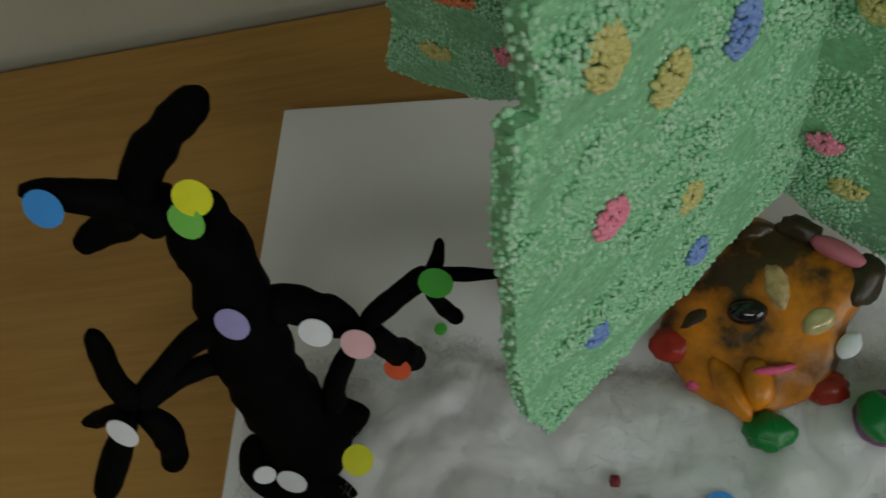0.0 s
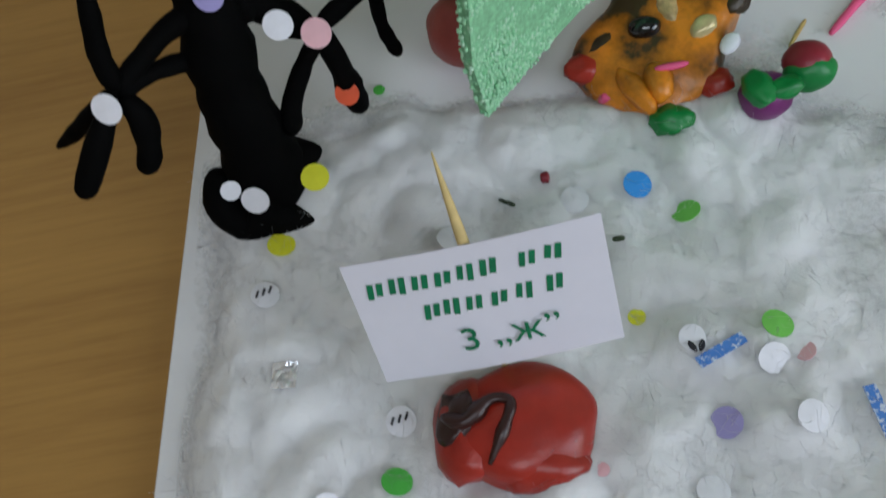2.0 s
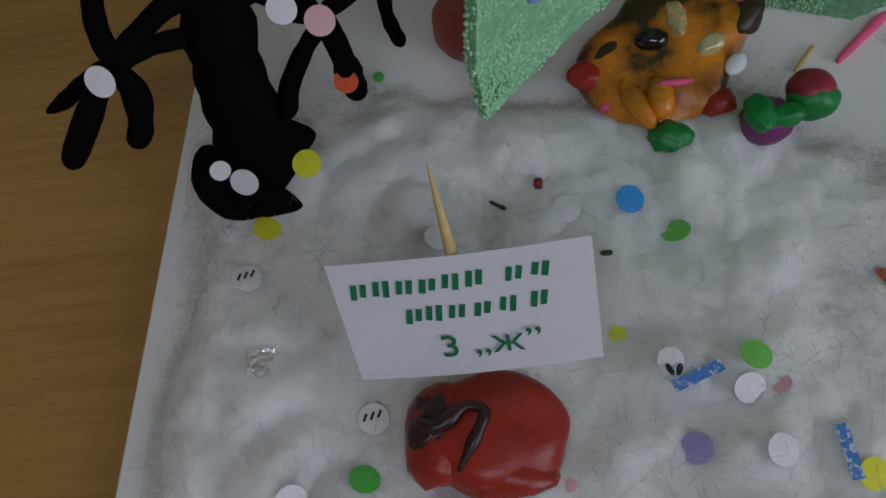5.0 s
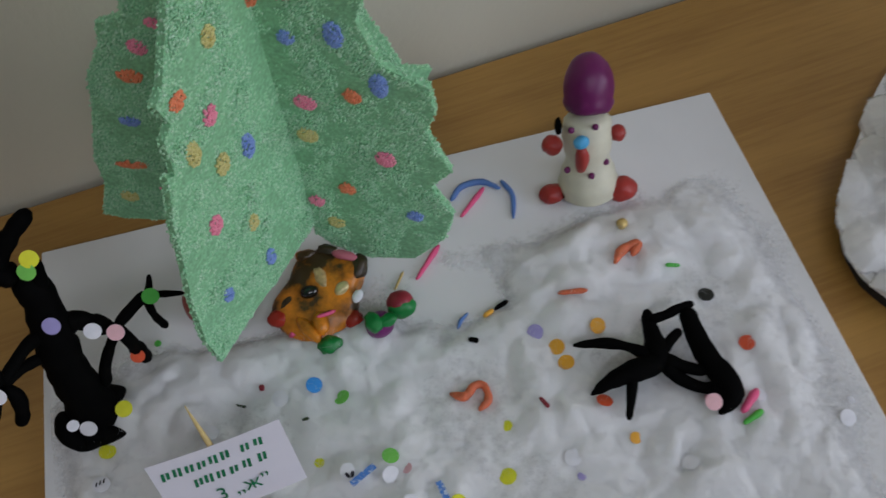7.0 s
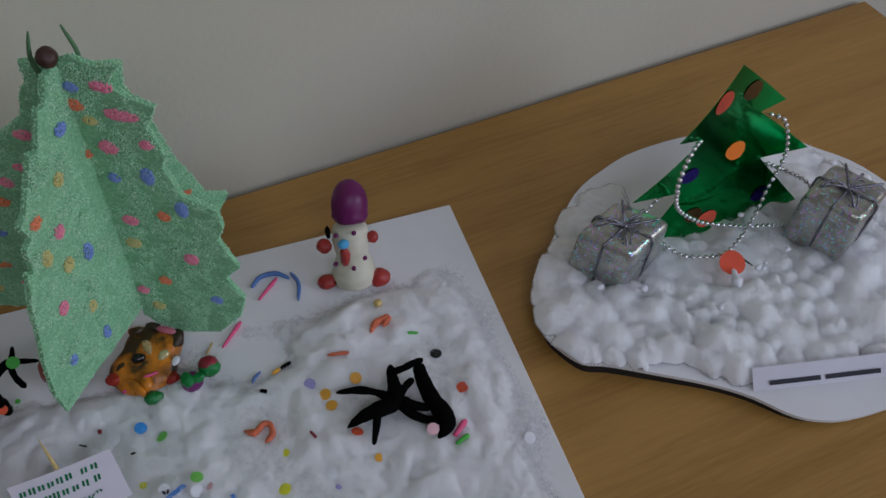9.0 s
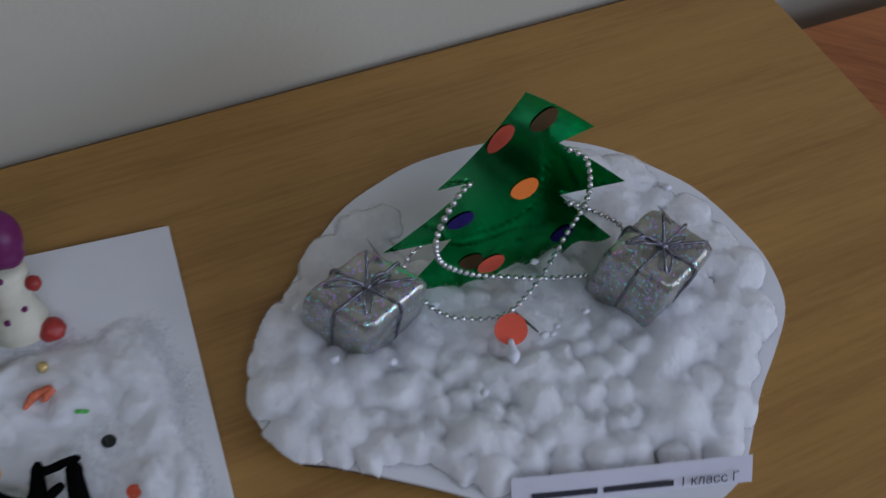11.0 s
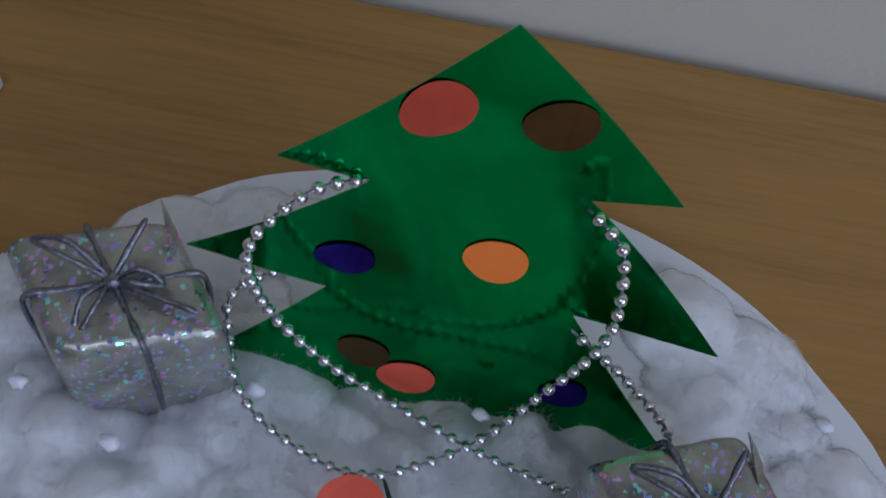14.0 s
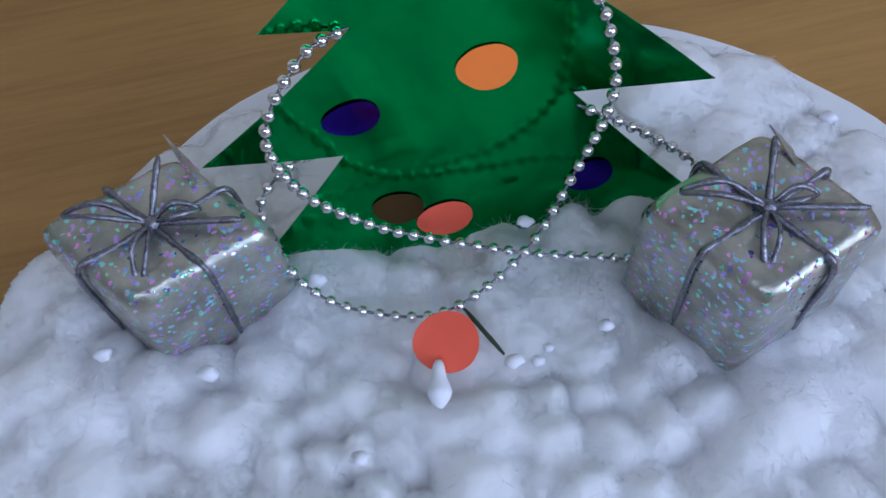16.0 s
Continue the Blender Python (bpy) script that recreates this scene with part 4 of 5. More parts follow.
for p in ((.2190, -.0318, .0455), (.2285, -.0330, .0455), (.2255, -.0418, .0260), (.2165, -.0378, .0285), (.2330, -.0375, .0270)):
    bm = bmesh.new()
    blob(bm, p, .0014, 0.1, sub=2)
    part("button", bm, HAT_CLAY, snowman, "small violet clay dot")

# ---- the sign on its stick ----
sign = thing("name_sign", "white paper card with green handwriting on a toothpick", "sign")
BLc, U, V = Vector((.0465, -.1355, .0190)), Vector((.0455, .0032, .0035)), Vector((-.0028, .0118, .0270))
NRM = U.cross(V).normalized()
bm = bmesh.new()
g = [[BLc + U * (i / 10) + V * (j / 6) + NRM * (.0010 * math.sin(i / 10 * 3.14) - .0006) for i in range(11)] for j in range(7)]
fr = [[bm.verts.new(p) for p in row] for row in g]
bk = [[bm.verts.new(p - NRM * .00018) for p in row] for row in g]
for j in range(6):
    for i in range(10):
        bm.faces.new((fr[j][i], fr[j][i + 1], fr[j + 1][i + 1], fr[j + 1][i]))
        bm.faces.new((bk[j][i], bk[j + 1][i], bk[j + 1][i + 1], bk[j][i + 1]))
for j in range(6):
    bm.faces.new((fr[j][0], fr[j + 1][0], bk[j + 1][0], bk[j][0]))
    bm.faces.new((fr[j][10], bk[j][10], bk[j + 1][10], fr[j + 1][10]))
for i in range(10):
    bm.faces.new((fr[0][i], bk[0][i], bk[0][i + 1], fr[0][i + 1]))
    bm.faces.new((fr[6][i], fr[6][i + 1], bk[6][i + 1], bk[6][i]))
card = part("card", bm, PAPER, sign, "white paper card", smooth=False)
bm = bmesh.new()
tube(bm, [(.0690, -.1322, .0140), (.0665, -.1240, .0385), (.0635, -.1150, .0660)], [.0012, .0012, .0011, .0003], 10, 14)
part("toothpick", bm, PICK, sign, "pale wooden toothpick")


def stroke(u0, v0, u1, v1, w, parent, material, origin, ua, va, nrm, lift):
    """One bar of ink on a card, in its own width and height."""
    a, b = origin + ua * u0 + va * v0, origin + ua * u1 + va * v1
    t = (b - a).normalized()
    s = nrm.cross(t).normalized() * w
    bm = bmesh.new()
    f = bm.faces.new([bm.verts.new(p + nrm * lift(u)) for p, u in ((a - s, u0), (b - s, u1), (b + s, u1), (a + s, u0))])
    r = bmesh.ops.extrude_face_region(bm, geom=[f])
    for v in [e for e in r["geom"] if isinstance(e, bmesh.types.BMVert)]:
        v.co += nrm * .00006
    return part("ink_bar", bm, material, parent, smooth=False)


bow = lambda u: .0010 * math.sin(u * 3.14) - .0006 + .00012
for row_v, us in ((.80, [.10, .19, .28, .37, .46, .55, .70, .80]), (.56, [.29, .37, .46, .56, .66, .78])):
    for i, u in enumerate(us):
        vv = row_v - .06 * (1 - u) + .03
        for du in (-.019, .019):
            stroke(u + du - .006, vv - .050 + .01 * math.sin(i * 2.3 + du * 90), u + du + .006, vv + .060 + .012 * math.sin(i * 1.7), .00055 + .0001 * math.sin(i * 3.1), card, INK, BLc, U, V, NRM, bow)


def lettering(body, size, material, parent, origin, xa, ya, name="lettering", label=""):
    """Words in the built-in font, as a thin mesh."""
    cu = bpy.data.curves.new(name, "FONT")
    cu.body, cu.size, cu.extrude = body, size, 0.00004
    tmp = new(name, cu)
    me = bpy.data.meshes.new_from_object(tmp.evaluated_get(bpy.context.evaluated_depsgraph_get()))
    bpy.data.objects.remove(tmp)
    me.materials.clear()
    me.materials.append(material)
    ob = new(name, me)
    x, y = xa.normalized(), ya.normalized()
    z = x.cross(y).normalized()
    y = z.cross(x)
    ob.matrix_world = Matrix((( x.x, y.x, z.x, origin.x), (x.y, y.y, z.y, origin.y), (x.z, y.z, z.z, origin.z), (0, 0, 0, 1)))
    ob.parent = parent
    return tagged(ob, label)


lettering("3 „ж”", 0.0078, INK, card, BLc + U * .36 + V * .19 + NRM * .0009, U, V, "lettering", "green handwritten class mark")

# ---- second craft: a rounded board with cotton drifts ----
RIM = [(.314, -.100), (.3155, -.110), (.325, -.1265), (.339, -.133), (.361, -.145), (.386, -.159), (.404, -.172), (.420, -.188), (.433, -.195), (.450, -.199), (.481, -.199), (.505, -.192), (.518, -.183), (.540, -.155),
       (.557, -.138), (.574, -.118), (.578, -.098), (.575, -.078), (.561, -.045), (.543, -.025), (.526, -.010), (.500, .003), (.466, .010), (.426, .008), (.400, .000), (.375, -.013), (.350, -.039), (.327, -.066), (.316, -.085)]


def rim_curve(n=110):
    pts = [Vector((x, y, 0)) for x, y in RIM]
    m = len(pts)
    out = []
    for i in range(n):
        s = i / n * m
        k = int(s)
        t = s - k
        a, b, c, d = (pts[(k + q) % m] for q in (-1, 0, 1, 2))
        p = 0.5 * ((2 * b) + (c - a) * t + (2 * a - 5 * b + 4 * c - d) * t * t + (3 * b - a - 3 * c + d) * t ** 3)
        out.append((p.x, p.y))
    return out


OUTLINE = rim_curve()
CENTRE = (.455, -.095)


def plate(x, y):
    """The warped card: lifted along its front-left rim."""
    return 0.0006 + 0.0085 * smooth(.46, .31, x) * smooth(.02, -.08, y) + 0.004 * smooth(-.10, -.19, y) * smooth(.50, .40, x)


base2 = thing("snow_board", "white rounded cardboard base with a lifted warped edge", "board")
bm = bmesh.new()
for side in (1, 0):
    rings = []
    for j in range(14):
        f = j / 13
        rings.append([bm.verts.new((CENTRE[0] + (x - CENTRE[0]) * f, CENTRE[1] + (y - CENTRE[1]) * f, plate(CENTRE[0] + (x - CENTRE[0]) * f, CENTRE[1] + (y - CENTRE[1]) * f) + .0025 * side)) for x, y in OUTLINE] if j else
                     [bm.verts.new((*CENTRE, plate(*CENTRE) + .0025 * side))])
    n = len(OUTLINE)
    for j in range(13):
        for i in range(n):
            k = (i + 1) % n
            q = (rings[0][0], rings[1][i], rings[1][k]) if j == 0 else (rings[j][i], rings[j + 1][i], rings[j + 1][k], rings[j][k])
            bm.faces.new(q if side else tuple(reversed(q)))
    if side:
        upper = rings[-1]
for i in range(n):
    k = (i + 1) % n
    bm.faces.new((rings[-1][i], rings[-1][k], upper[k], upper[i]))
part("white_card", bm, BOARD, base2, smooth=False)
# near-black filler under the lifted side, its colour standing for the gap's shade
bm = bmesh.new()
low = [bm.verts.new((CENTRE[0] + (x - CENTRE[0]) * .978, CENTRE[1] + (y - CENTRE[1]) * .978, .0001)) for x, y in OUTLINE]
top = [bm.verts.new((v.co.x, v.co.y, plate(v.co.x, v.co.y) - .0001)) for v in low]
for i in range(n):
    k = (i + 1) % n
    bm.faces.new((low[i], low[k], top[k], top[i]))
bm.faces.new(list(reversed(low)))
part("gap_shade", bm, surface("painted_gap_shade", (0.012, 0.010, 0.009), 0.8), base2, "black filler painting the shade under the lifted card", smooth=False)


def inset(x, y, f):
    return inside([(CENTRE[0] + (a - CENTRE[0]) * f, CENTRE[1] + (b - CENTRE[1]) * f) for a, b in OUTLINE], x, y)


def keep_clear(x, y):
    if y > -.062 and .395 < x < .500:
        return True
    if math.hypot(x - .369, y + .073) < .017 or math.hypot(x - .501, y + .089) < .017 or math.hypot(x - .433, y + .0985) < .015:
        return True
    line = -.165 - .19 * (x - .4065)
    return .395 < x < .535 and line - .024 < y < line + .008


# torn tufts of cotton grown together into one soft drift
rng = random.Random(21)
tufts = []
tries = 0
while len(tufts) < 470 and tries < 16000:
    tries += 1
    x, y = rng.uniform(.305, .585), rng.uniform(-.20, .005)
    if not inset(x, y, .95 if x < .36 else .90) or keep_clear(x, y):
        continue
    if .36 < x < .46 and y < -.13 and not inset(x, y, .88):
        continue
    if x < .40 and y > -.055 and rng.random() < .3:
        continue
    if x > .54 and y > -.13 and not inset(x, y, .88):
        continue
    r = rng.choice((rng.uniform(.0055, .0085), rng.uniform(.0085, .0150), rng.uniform(.0085, .0125)))
    if sum(1 for a, b, q, t in tufts if math.hypot(a - x, b - y) < .60 * (r + q)) > 0:
        continue
    mound = .007 * smooth(.13, .02, math.hypot((x - .45) * .75, y + .13)) if y < -.085 else 0
    tufts.append((x, y, r, (rng.uniform(.40, .78) * r + .0015 + mound) * (.75 if y > -.06 else 1) ))
for bx, by in ((.369, -.073), (.501, -.089)):
    for k in range(13):
        a = radians(150 + 20 * k)
        tufts.append((bx + .0285 * math.cos(a), by + .0260 * math.sin(a), rng.uniform(.0055, .0085), rng.uniform(.0050, .0095)))
for x, y, r, t in ((.412, -.073, .008, .011), (.424, -.075, .007, .009), (.4365, -.081, .007, .006), (.4495, -.0715, .006, .016), (.4545, -.0755, .007, .011), (.4665, -.0685, .0065, .019), (.4745, -.0745, .008, .012),
                   (.4005, -.0765, .0075, .013), (.4445, -.086, .009, .010), (.459, -.086, .009, .011), (.472, -.087, .009, .012), (.426, -.088, .009, .010), (.410, -.088, .008, .011), (.433, -.098, .010, .0125), (.484, -.062, .007, .008)):
    tufts.append((x, y, r, t))
GX, GY = 440, 328
xs, ys = np.linspace(.303, .589, GX), np.linspace(-.203, .009, GY)
X, Y = np.meshgrid(xs, ys)
warp = np.array([[noise.noise(Vector((x * 120, y * 120, 2.0))) for x in xs] for y in ys]) * .0025
warp2 = np.array([[noise.noise(Vector((x * 120, y * 120, 8.0))) for x in xs] for y in ys]) * .0025
H = np.zeros_like(X)
for x, y, r, t in tufts:
    i0, i1 = np.searchsorted(xs, (x - 1.4 * r - .003, x + 1.4 * r + .003))
    j0, j1 = np.searchsorted(ys, (y - 1.4 * r - .003, y + 1.4 * r + .003))
    w = np.s_[j0:j1, i0:i1]
    e = np.clip(1 - (((X + warp - x)[w] ** 2 + (Y + warp2 - y)[w] ** 2) / (1.32 * r) ** 2), 0, 1)
    H[w] += (t * e ** .85) ** 5
H = H ** (1 / 5)
low = np.clip(1.35 - np.hypot((X - .440) / .044, (Y + .084) / .020), 0, 1)
low = np.clip(low * 2.5, 0, 1)
H = H * (1 - low) + np.minimum(H, .0085 + .3 * np.maximum(H - .0085, 0)) * low
fine = np.array([[.0009 * noise.noise(Vector((x * 150, y * 150, 1))) + .0004 * noise.noise(Vector((x * 400, y * 400, 3))) + .0003 * noise.noise(Vector((x * 850, y * 850, 5))) for x in xs] for y in ys])
H = np.maximum(H, .0042 * np.clip(3 - 3 * np.hypot((X - .45) / .105, (Y + .113) / .048), 0, 1))
SKIRT = np.clip(H / .0035, 0, 1)
H = np.maximum(H - .0011 + SKIRT * (fine + .0004), .0001)


def drift(x, y):
    """The height of the cotton drift."""
    i, j = int((x - xs[0]) / (xs[1] - xs[0])), int((y - ys[0]) / (ys[1] - ys[0]))
    return plate(x, y) + .0025 + H[max(0, min(GY - 1, j)), max(0, min(GX - 1, i))]


keep = [[SKIRT[j, i] > .0 and inset(x, y, 1.02) for i, x in enumerate(xs)] for j, y in enumerate(ys)]
bm = bmesh.new()
grid = [[bm.verts.new((x, y, plate(x, y) + .0026 + H[j, i])) if keep[j][i] else None for i, x in enumerate(xs)] for j, y in enumerate(ys)]
for j in range(GY - 1):
    for i in range(GX - 1):
        q = (grid[j][i], grid[j][i + 1], grid[j + 1][i + 1], grid[j + 1][i])
        if all(q):
            bm.faces.new(q)
hair = []
for x, y, r, t in tufts:
    for k in range(200):
        a, d = rng.uniform(0, 6.283), r * 1.3 * math.sqrt(rng.random())
        px, py = x + d * math.cos(a), y + d * math.sin(a)
        if inset(px, py, .97):
            hair.append(((px, py, drift(px, py)), Vector((math.cos(a) * d / r * .6, math.sin(a) * d / r * .6, .7))))
heap = single("cotton_drift", bm, COTTON_B, "heaped torn tufts of white cotton wool on the rounded base", "cotton wool", kind="stuff")
cover_of(heap.data, [float(SKIRT[j, i]) for j in range(GY) for i in range(GX) if keep[j][i]])
fibres("cotton_fibres", hair, COTTON_B, "fine loose cotton fibres on the heaped tufts", 0.0050, 0.000035)

# loose white foam crumbs
for x, y, z, r in ((.4575, -.0655, .0195, .0020), (.4495, -.1005, .0165, .0022), (.3545, -.0885, .0220, .0022), (.3785, -.0955, .0195, .0024), (.4125, -.1205, .0210, .0022), (.4555, -.0995, .0150, .0017), (.4045, -.0740, .0180, .0026),
                   (.4585, -.0965, .0150, .0014), (.547, -.0365, .0125, .0024), (.4720, -.0950, .0175, .0018)):
    x, y = x - .003, y - .003
    bm = bmesh.new()
    blob(bm, (x, y, max(z, drift(x, y) + r * .3) if z > .015 else drift(x, y) + r * .4), (r, r * .8, r * .7), 0.5, 2.5, sub=2)
    single("foam_crumb", bm, CONFETTI["white"], "small white foam crumb on the cotton drift", "foam crumb", "foam crumbs")
bm = bmesh.new()
tube(bm, [(.4290, -.1030, .0215), (.4285, -.1085, .0200), (.4280, -.1135, .0185)], [.0014, .0016, .0024, .0020], 10, 12, .4)
single("foam_crumb", bm, CONFETTI["white"], "long white foam crumb below a coral disc", "foam crumb", "foam crumbs")
bm = bmesh.new()
tube(bm, [(.4362, -.0890, .0185), (.4445, -.1015, .0160)], [.00055, .0006], 8, 8)
single("pine_needle", bm, TWIG, "dark green needle stuck in the cotton", "needle")

# ---- foil tree ----
SLOPE, FOOT_Y = 0.23, -0.0650


def on_foil(x, z, off=0.0):
    """A point of the leaning card, off metres before it."""
    bend = .0010 * math.sin((x - .432) * 58) - .0006 * math.sin(z * 75) - .0008 * (1 - min(1, ((x - .444) / .05) ** 2)) + 4 * max(0, z - .045) * (x - .446)
    n = Vector((-.078, -.970, .223))
    return Vector((x - .0025, FOOT_Y + SLOPE * z + .080 * (x - .445) + bend, z * 1.015 + .0005)) + n * off


CARD = [(.4422, .1150), (.4044, .0832), (.4218, .0775), (.3838, .0455), (.4158, .0425), (.3840, .0060), (.4000, .0030), (.4450, .0020), (.4900, .0030), (.5045, .0065), (.4697, .0465), (.5038, .0440), (.4648, .0765), (.4832, .0775)]
foil_tree = thing("foil_tree", "flat shiny green foil card tree leaning back on the cotton", "tree")
bm = bmesh.new()
lim = [(round(x, 4), round(z, 4)) for x, z in CARD]
for s, off in ((1, .0002), (-1, -.0002)):
    vs = [bm.verts.new((x, z, off)) for x, z in lim]
    bm.faces.new(vs if s > 0 else list(reversed(vs)))
bm.verts.ensure_lookup_table()
m = len(lim)
for i in range(m):
    bm.faces.new((bm.verts[i], bm.verts[m + i], bm.verts[m + (i + 1) % m], bm.verts[(i + 1) % m]))
bm.normal_update()
bmesh.ops.triangulate(bm, faces=[f for f in bm.faces if len(f.verts) > 4])
for cut in range(18):
    x = .388 + .0065 * cut
    bmesh.ops.bisect_plane(bm, geom=list(bm.verts) + list(bm.edges) + list(bm.faces), plane_co=(x, 0, 0), plane_no=(1, 0, 0))
    bmesh.ops.bisect_plane(bm, geom=list(bm.verts) + list(bm.edges) + list(bm.faces), plane_co=(0, .006 * (cut + .5), 0), plane_no=(0, 1, 0))
for v in bm.verts:
    v.co = on_foil(v.co.x, v.co.y, v.co.z)
bmesh.ops.recalc_face_normals(bm, faces=bm.faces)
for e in bm.edges:
    if len(e.link_faces) == 2 and e.calc_face_angle() > .6:
        e.smooth = False
part("foil_card", bm, FOIL, foil_tree, "shiny green foil tree shape")


def ornament(colour, x, z, rx, rz, turn, words, egg=0.12):
    bm = bmesh.new()
    n = 28
    top, low = [], []
    for i in range(n):
        a = 2 * math.pi * i / n
        ex, ez = math.cos(a) * rx, math.sin(a) * rz * (1 + egg * math.cos(a)) + .0002 * noise.noise(Vector((a * 2, rx * 999, 0)))
        dx, dz = ex * math.cos(turn) - ez * math.sin(turn), ex * math.sin(turn) + ez * math.cos(turn)
        p = on_foil(x + dx, z + dz)
        k = Vector((-.078, -.970, .223))
        top.append(bm.verts.new(p + k * (.0006 + .0002 * math.sin(a))))
        low.append(bm.verts.new(p + k * (.0004 + .0002 * math.sin(a))))
    bm.faces.new(top)
    bm.faces.new(list(reversed(low)))
    for i in range(n):
        bm.faces.new((low[i], low[(i + 1) % n], top[(i + 1) % n], top[i]))
    bmesh.ops.recalc_face_normals(bm, faces=bm.faces)
    part("ornament", bm, ORN[colour], foil_tree, words, smooth=False)


ornament("red", .4320, .0974, .0068, .0066, .8, "red foil paper ball")
ornament("brown", .4545, .0940, .0072, .0056, -.2, "brown foil paper ball")
ornament("blue", .4188, .0530, .0066, .0050, .0, "dark blue foil paper ball")
ornament("orange", .4500, .0578, .0072, .0058, -.35, "orange paper ball")
ornament("brown", .4262, .0232, .0066, .0050, -.4, "brown foil paper ball")
ornament("coral", .4374, .0160, .0072, .0058, -.2, "coral red paper ball")
ornament("blue", .4747, .0205, .0060, .0050, .3, "dark blue foil paper ball")
bm = bmesh.new()
vs = []
for i in range(28):
    a = 2 * math.pi * i / 28
    vs.append(bm.verts.new((.4312 + .0078 * math.cos(a), -.0985 + .0068 * math.sin(a) * (1 + .1 * math.cos(a)), .0205 + .0022 * math.sin(a))))
f = bm.faces.new(vs)
r = bmesh.ops.extrude_face_region(bm, geom=[f])
for v in [e for e in r["geom"] if isinstance(e, bmesh.types.BMVert)]:
    v.co.z += .0003
bmesh.ops.recalc_face_normals(bm, faces=bm.faces)
single("paper_disc", bm, ORN["coral"], "coral red paper disc lying on the cotton", "paper disc", smooth=False)

# ---- bead garland ----
garland = thing("bead_garland", "string of small silver beads looped before the foil tree", "garland")
bm = bmesh.new()
bmesh.ops.create_uvsphere(bm, u_segments=14, v_segments=9, radius=1)
BEAD = mesh_of(bm, "bead")
BEAD.materials.append(SILVER)
STRANDS = (
    [(.4225, -.0440, .0780), (.4128, -.0505, .0790), (.4040, -.0590, .0715), (.4022, -.0630, .0610), (.4072, -.0650, .0442), (.4201, -.0680, .0320), (.4320, -.0700, .0255), (.4545, -.0745, .0190), (.4690, -.0765, .0165), (.4830, -.0770, .0115)],
    [(.4635, -.0385, .0800), (.4695, -.0430, .0800), (.4735, -.0470, .0765), (.4760, -.0555, .0585), (.4675, -.0640, .0375), (.4545, -.0765, .0225), (.4338, -.0877, .0185), (.4135, -.0840, .0180), (.4020, -.0775, .0225), (.3965, -.0680, .0260), (.3935, -.0580, .0300), (.4010, -.0520, .0360), (.4140, -.0490, .0430)],
    [(.4700, -.0500, .0465), (.4850, -.0550, .0390), (.4965, -.0610, .0330), (.5010, -.0665, .0290)],
)
for strand in STRANDS:
    strand = [(x - .0025, y - .0008 - .10 * z, z * 1.015 + .0005) for x, y, z in strand]
    path = spline(strand, 400)
    bm = bmesh.new()
    tube(bm, strand, [.0004, .0004], 6, 90)
    part("string", bm, CORD, garland, "thin silver string")
    gap = 0.0
    for a, b in zip(path, path[1:]):
        gap += (b - a).length
        if gap >= .0037:
            gap = 0.0
            o = new("bead", BEAD)
            o.location, o.scale = b, (.00145, .00145, .00145)
            o.parent = garland


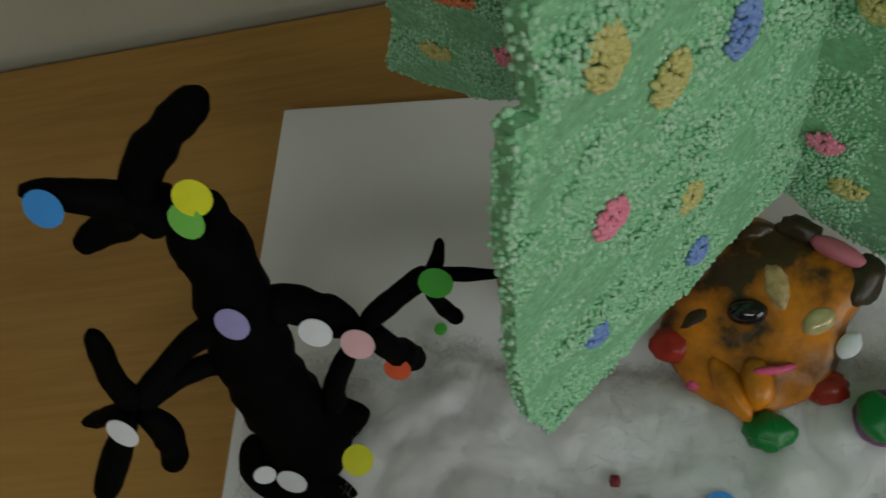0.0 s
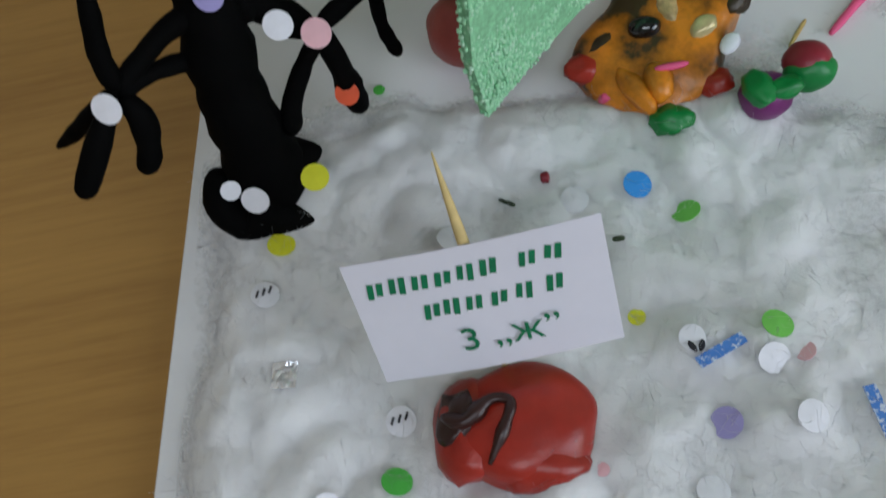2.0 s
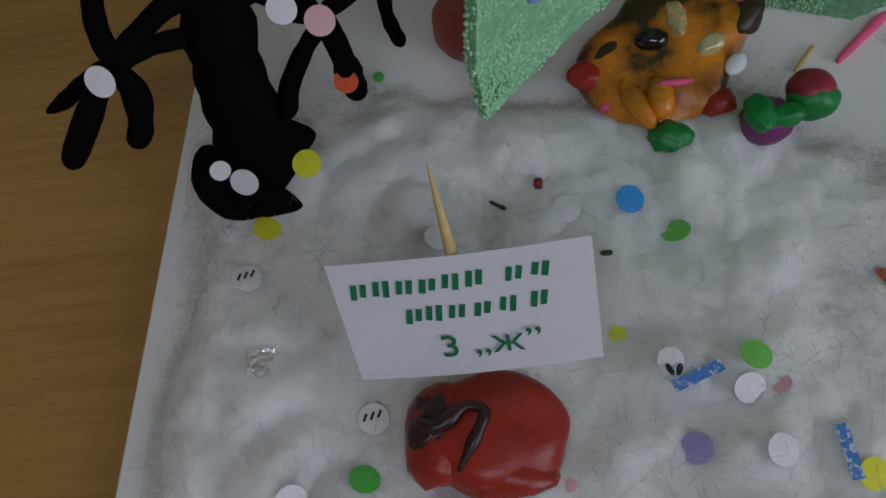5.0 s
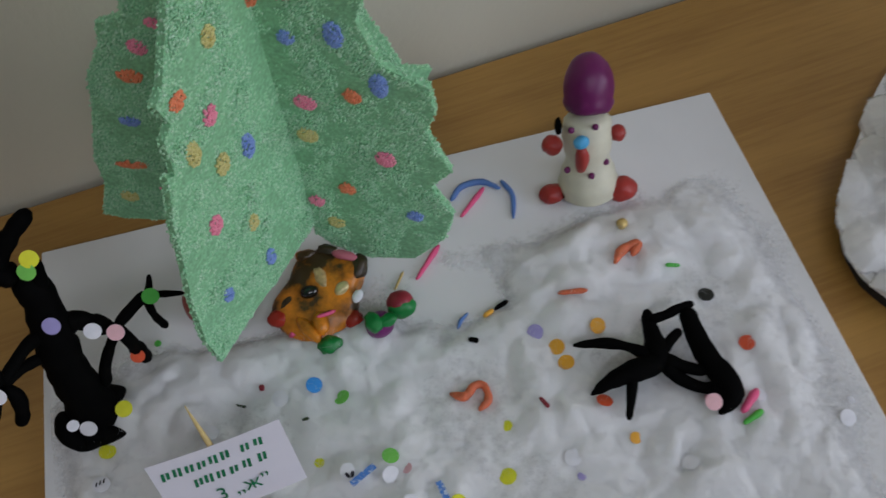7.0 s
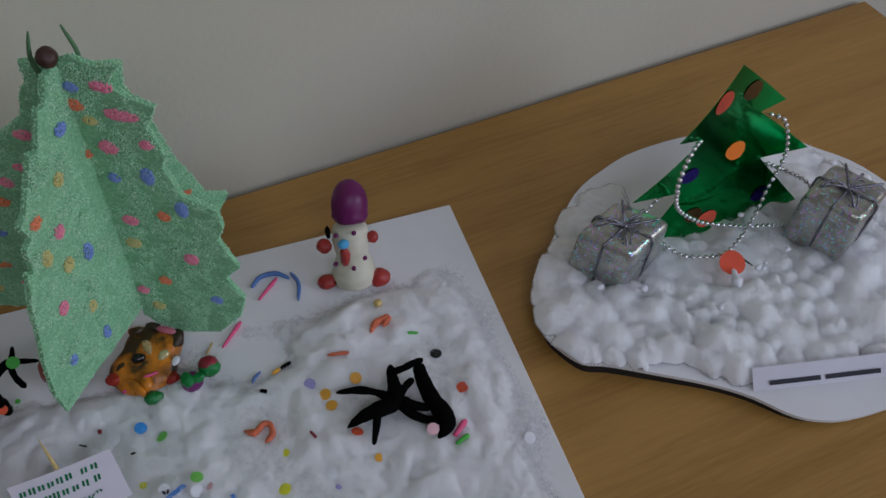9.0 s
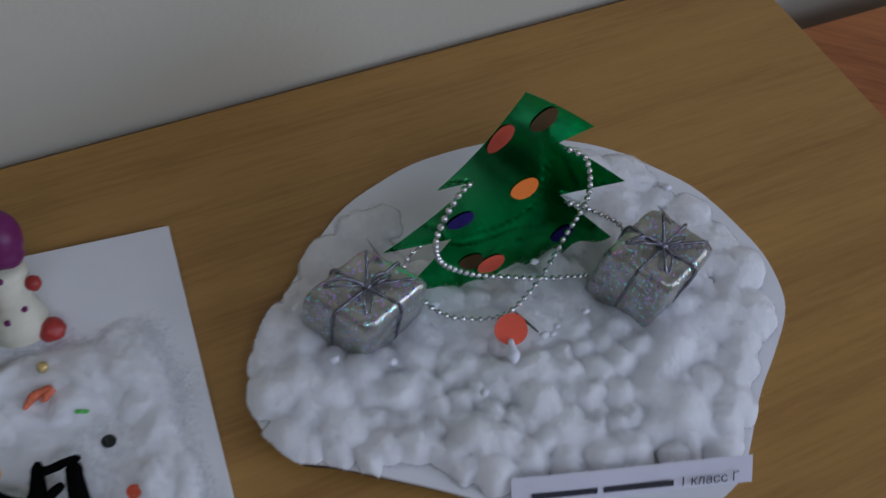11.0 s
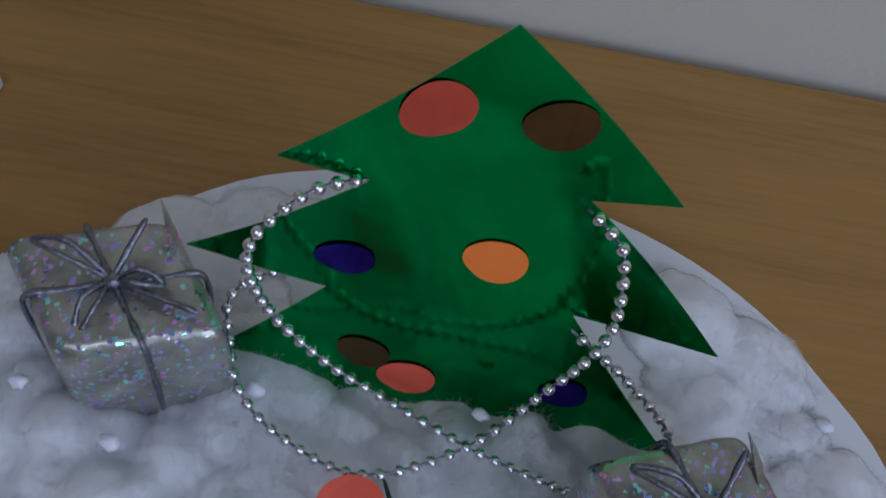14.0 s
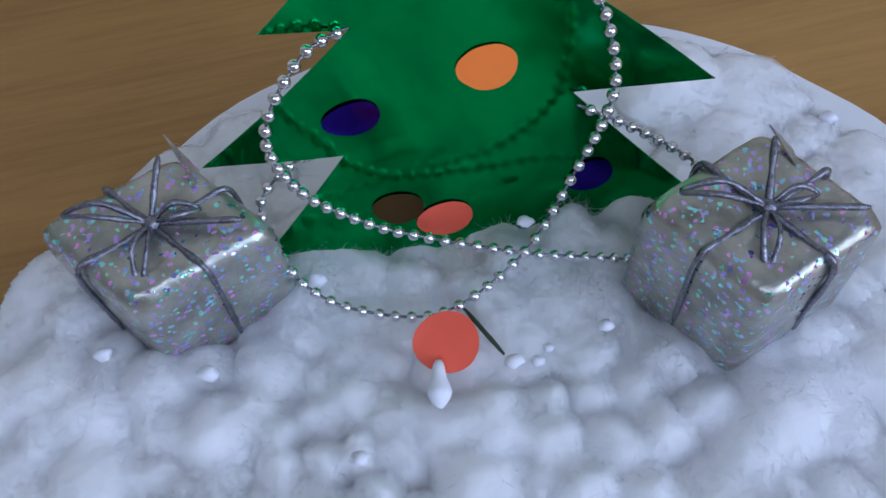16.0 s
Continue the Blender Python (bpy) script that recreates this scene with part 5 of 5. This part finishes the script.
# ---- gift boxes ----
def gift_box(corners, z0, z1, seed, tail):
    gift = thing("gift_box", "small gift box in silver holographic paper tied with silver cord", "gift box", "gift boxes")
    L, B, R, F = (Vector((x, y, 0)) for x, y in corners)
    mid = (L + B + R + F) / 4
    L, B, R, F = (mid + (q - mid) * 1.05 for q in (L, B, R, F))
    c = (L + B + R + F) / 4
    ax, ay = (B - L + R - F) / 4, (B - R + L - F) / 4
    h = (z1 - z0) / 2
    bm = bmesh.new()
    bmesh.ops.create_cube(bm, size=2)
    bmesh.ops.subdivide_edges(bm, edges=list(bm.edges), cuts=13, use_grid_fill=True)
    for v in bm.verts:
        p = v.co.copy()
        q = p.copy()
        e = 10.0
        k = (abs(p.x) ** e + abs(p.y) ** e + abs(p.z) ** e) ** (1 / e)
        q = p / k * max(abs(p.x), abs(p.y), abs(p.z)) * 1.02
        crease = .035 * (abs(noise.noise(p * 2.2 + Vector((seed, 0, 0)))) - .2) + .02 * abs(noise.noise(p * 5.5 + Vector((0, seed, 3))))
        q *= 1 + crease
        if p.z > .9:
            q.z -= .06 * (1 - max(abs(p.x), abs(p.y)))
        taper = 1 + .015 * (1 - p.z)
        v.co = c + ax * q.x * taper + ay * q.y * taper + Vector((0, 0, z0 + h + q.z * h))
    part("wrapping", bm, WRAP, gift, "crinkled silver holographic paper")
    # a folded paper ear at one corner
    bm = bmesh.new()
    p0 = c + (B - c) * .55 + Vector((0, 0, z1 - .001))
    tri = [p0 + ax * .45, p0 - ay * .55 + (B - c) * .2, p0 + (B - c) * .38 + Vector((0, 0, tail))]
    vs = [bm.verts.new(p) for p in tri]
    f = bm.faces.new(vs)
    bmesh.ops.subdivide_edges(bm, edges=list(bm.edges), cuts=3, use_grid_fill=True)
    for v in bm.verts:
        v.co.z += .0008 * noise.noise(v.co * 300)
    r = bmesh.ops.extrude_face_region(bm, geom=list(bm.faces))
    for v in [e for e in r["geom"] if isinstance(e, bmesh.types.BMVert)]:
        v.co += Vector((.0002, -.0001, .0003))
    bmesh.ops.recalc_face_normals(bm, faces=bm.faces)
    part("paper_fold", bm, WRAP, gift, smooth=False)
    k = 1.05
    up = Vector((0, 0, z1 + .0005))
    lo = Vector((0, 0, z0 + .003))
    for d in (ax, ay):
        for s in (1, -1):
            bm = bmesh.new()
            tube(bm, [c + up, c + d * s * .6 + up - Vector((0, 0, .0006)), c + d * s * k + up - Vector((0, 0, .0022)), c + d * s * (k + .01) + Vector((0, 0, (z0 + z1) / 2)), c + d * s * (k - .05) + lo], [.0008, .0007], 8, 40, .5)
            part("cord", bm, CORD, gift, "twisted silver cord")
    knot = c + up + Vector((0, 0, .001))
    bm = bmesh.new()
    blob(bm, knot, (.0022, .0020, .0016), .3)
    part("knot", bm, CORD, gift)
    fwd, left, right, back = ((q - c).normalized() for q in (F, L, R, B))
    for d, ln, hgt, drop in ((left, .0185, .0060, .0035), (fwd, .0135, .0020, -.0040), (right * .9 + back * .3, .0110, .0030, .0005)):
        d = d.normalized()
        sd = Vector((-d.y, d.x, 0)) * .0017
        bm = bmesh.new()
        tube(bm, [knot, knot + d * ln * .55 + sd + Vector((0, 0, hgt)), knot + d * ln + Vector((0, 0, drop)), knot + d * ln * .55 - sd + Vector((0, 0, hgt)), knot], [.0006, .0007], 8, 30, .5)
        part("bow_loop", bm, CORD, gift, "silver cord loop")
    for d, ln, hgt in ((right, .0205, .0016), (back, .0135, .0065)):
        d = d.normalized()
        bm = bmesh.new()
        tube(bm, [knot, knot + d * ln * .5 + Vector((0, 0, hgt * .55)), knot + d * ln + Vector((0, 0, hgt))], [.0008, .0007], 8, 18, .4)
        part("cord_end", bm, CORD, gift, "loose silver cord end")


gift_box([(.3440, -.0695), (.3745, -.0545), (.3960, -.0765), (.3655, -.0915)], .0005, .0455, 1.0, .010)
gift_box([(.4770, -.0840), (.5069, -.0700), (.5260, -.0945), (.4970, -.1105)], .0005, .0495, 4.0, .004)

# ---- printed strip ----
strip = thing("name_strip", "white printed paper strip standing at the front of the base", "label")
O2, U2 = Vector((.4065, -.1710, .0105)), Vector((.1060, -.0210, .0012))
V2 = Vector((.0015, .0095, .0085))
N2 = U2.cross(V2).normalized()
bm = bmesh.new()
fr = [[bm.verts.new(O2 + U2 * (i / 8) + V2 * j + N2 * .0006 * math.sin(i * .7)) for i in range(9)] for j in (0, 1)]
for i in range(8):
    bm.faces.new((fr[0][i], fr[0][i + 1], fr[1][i + 1], fr[1][i]))
r = bmesh.ops.extrude_face_region(bm, geom=list(bm.faces))
for v in [e for e in r["geom"] if isinstance(e, bmesh.types.BMVert)]:
    v.co -= N2 * .0002
bmesh.ops.recalc_face_normals(bm, faces=bm.faces)
strip_card = part("paper_strip", bm, PAPER, strip, smooth=False)
lift2 = lambda u: .0009
for u0, u1 in ((.08, .345), (.37, .66)):
    stroke(u0, .30, u1, .30, .0013, strip_card, PRINT, O2, U2, V2, N2, lift2)
lettering("1 класс Г", 0.0062, PRINT, strip_card, O2 + U2 * .685 + V2 * .16 + N2 * .0010, U2, V2, "lettering", "black printed class name")
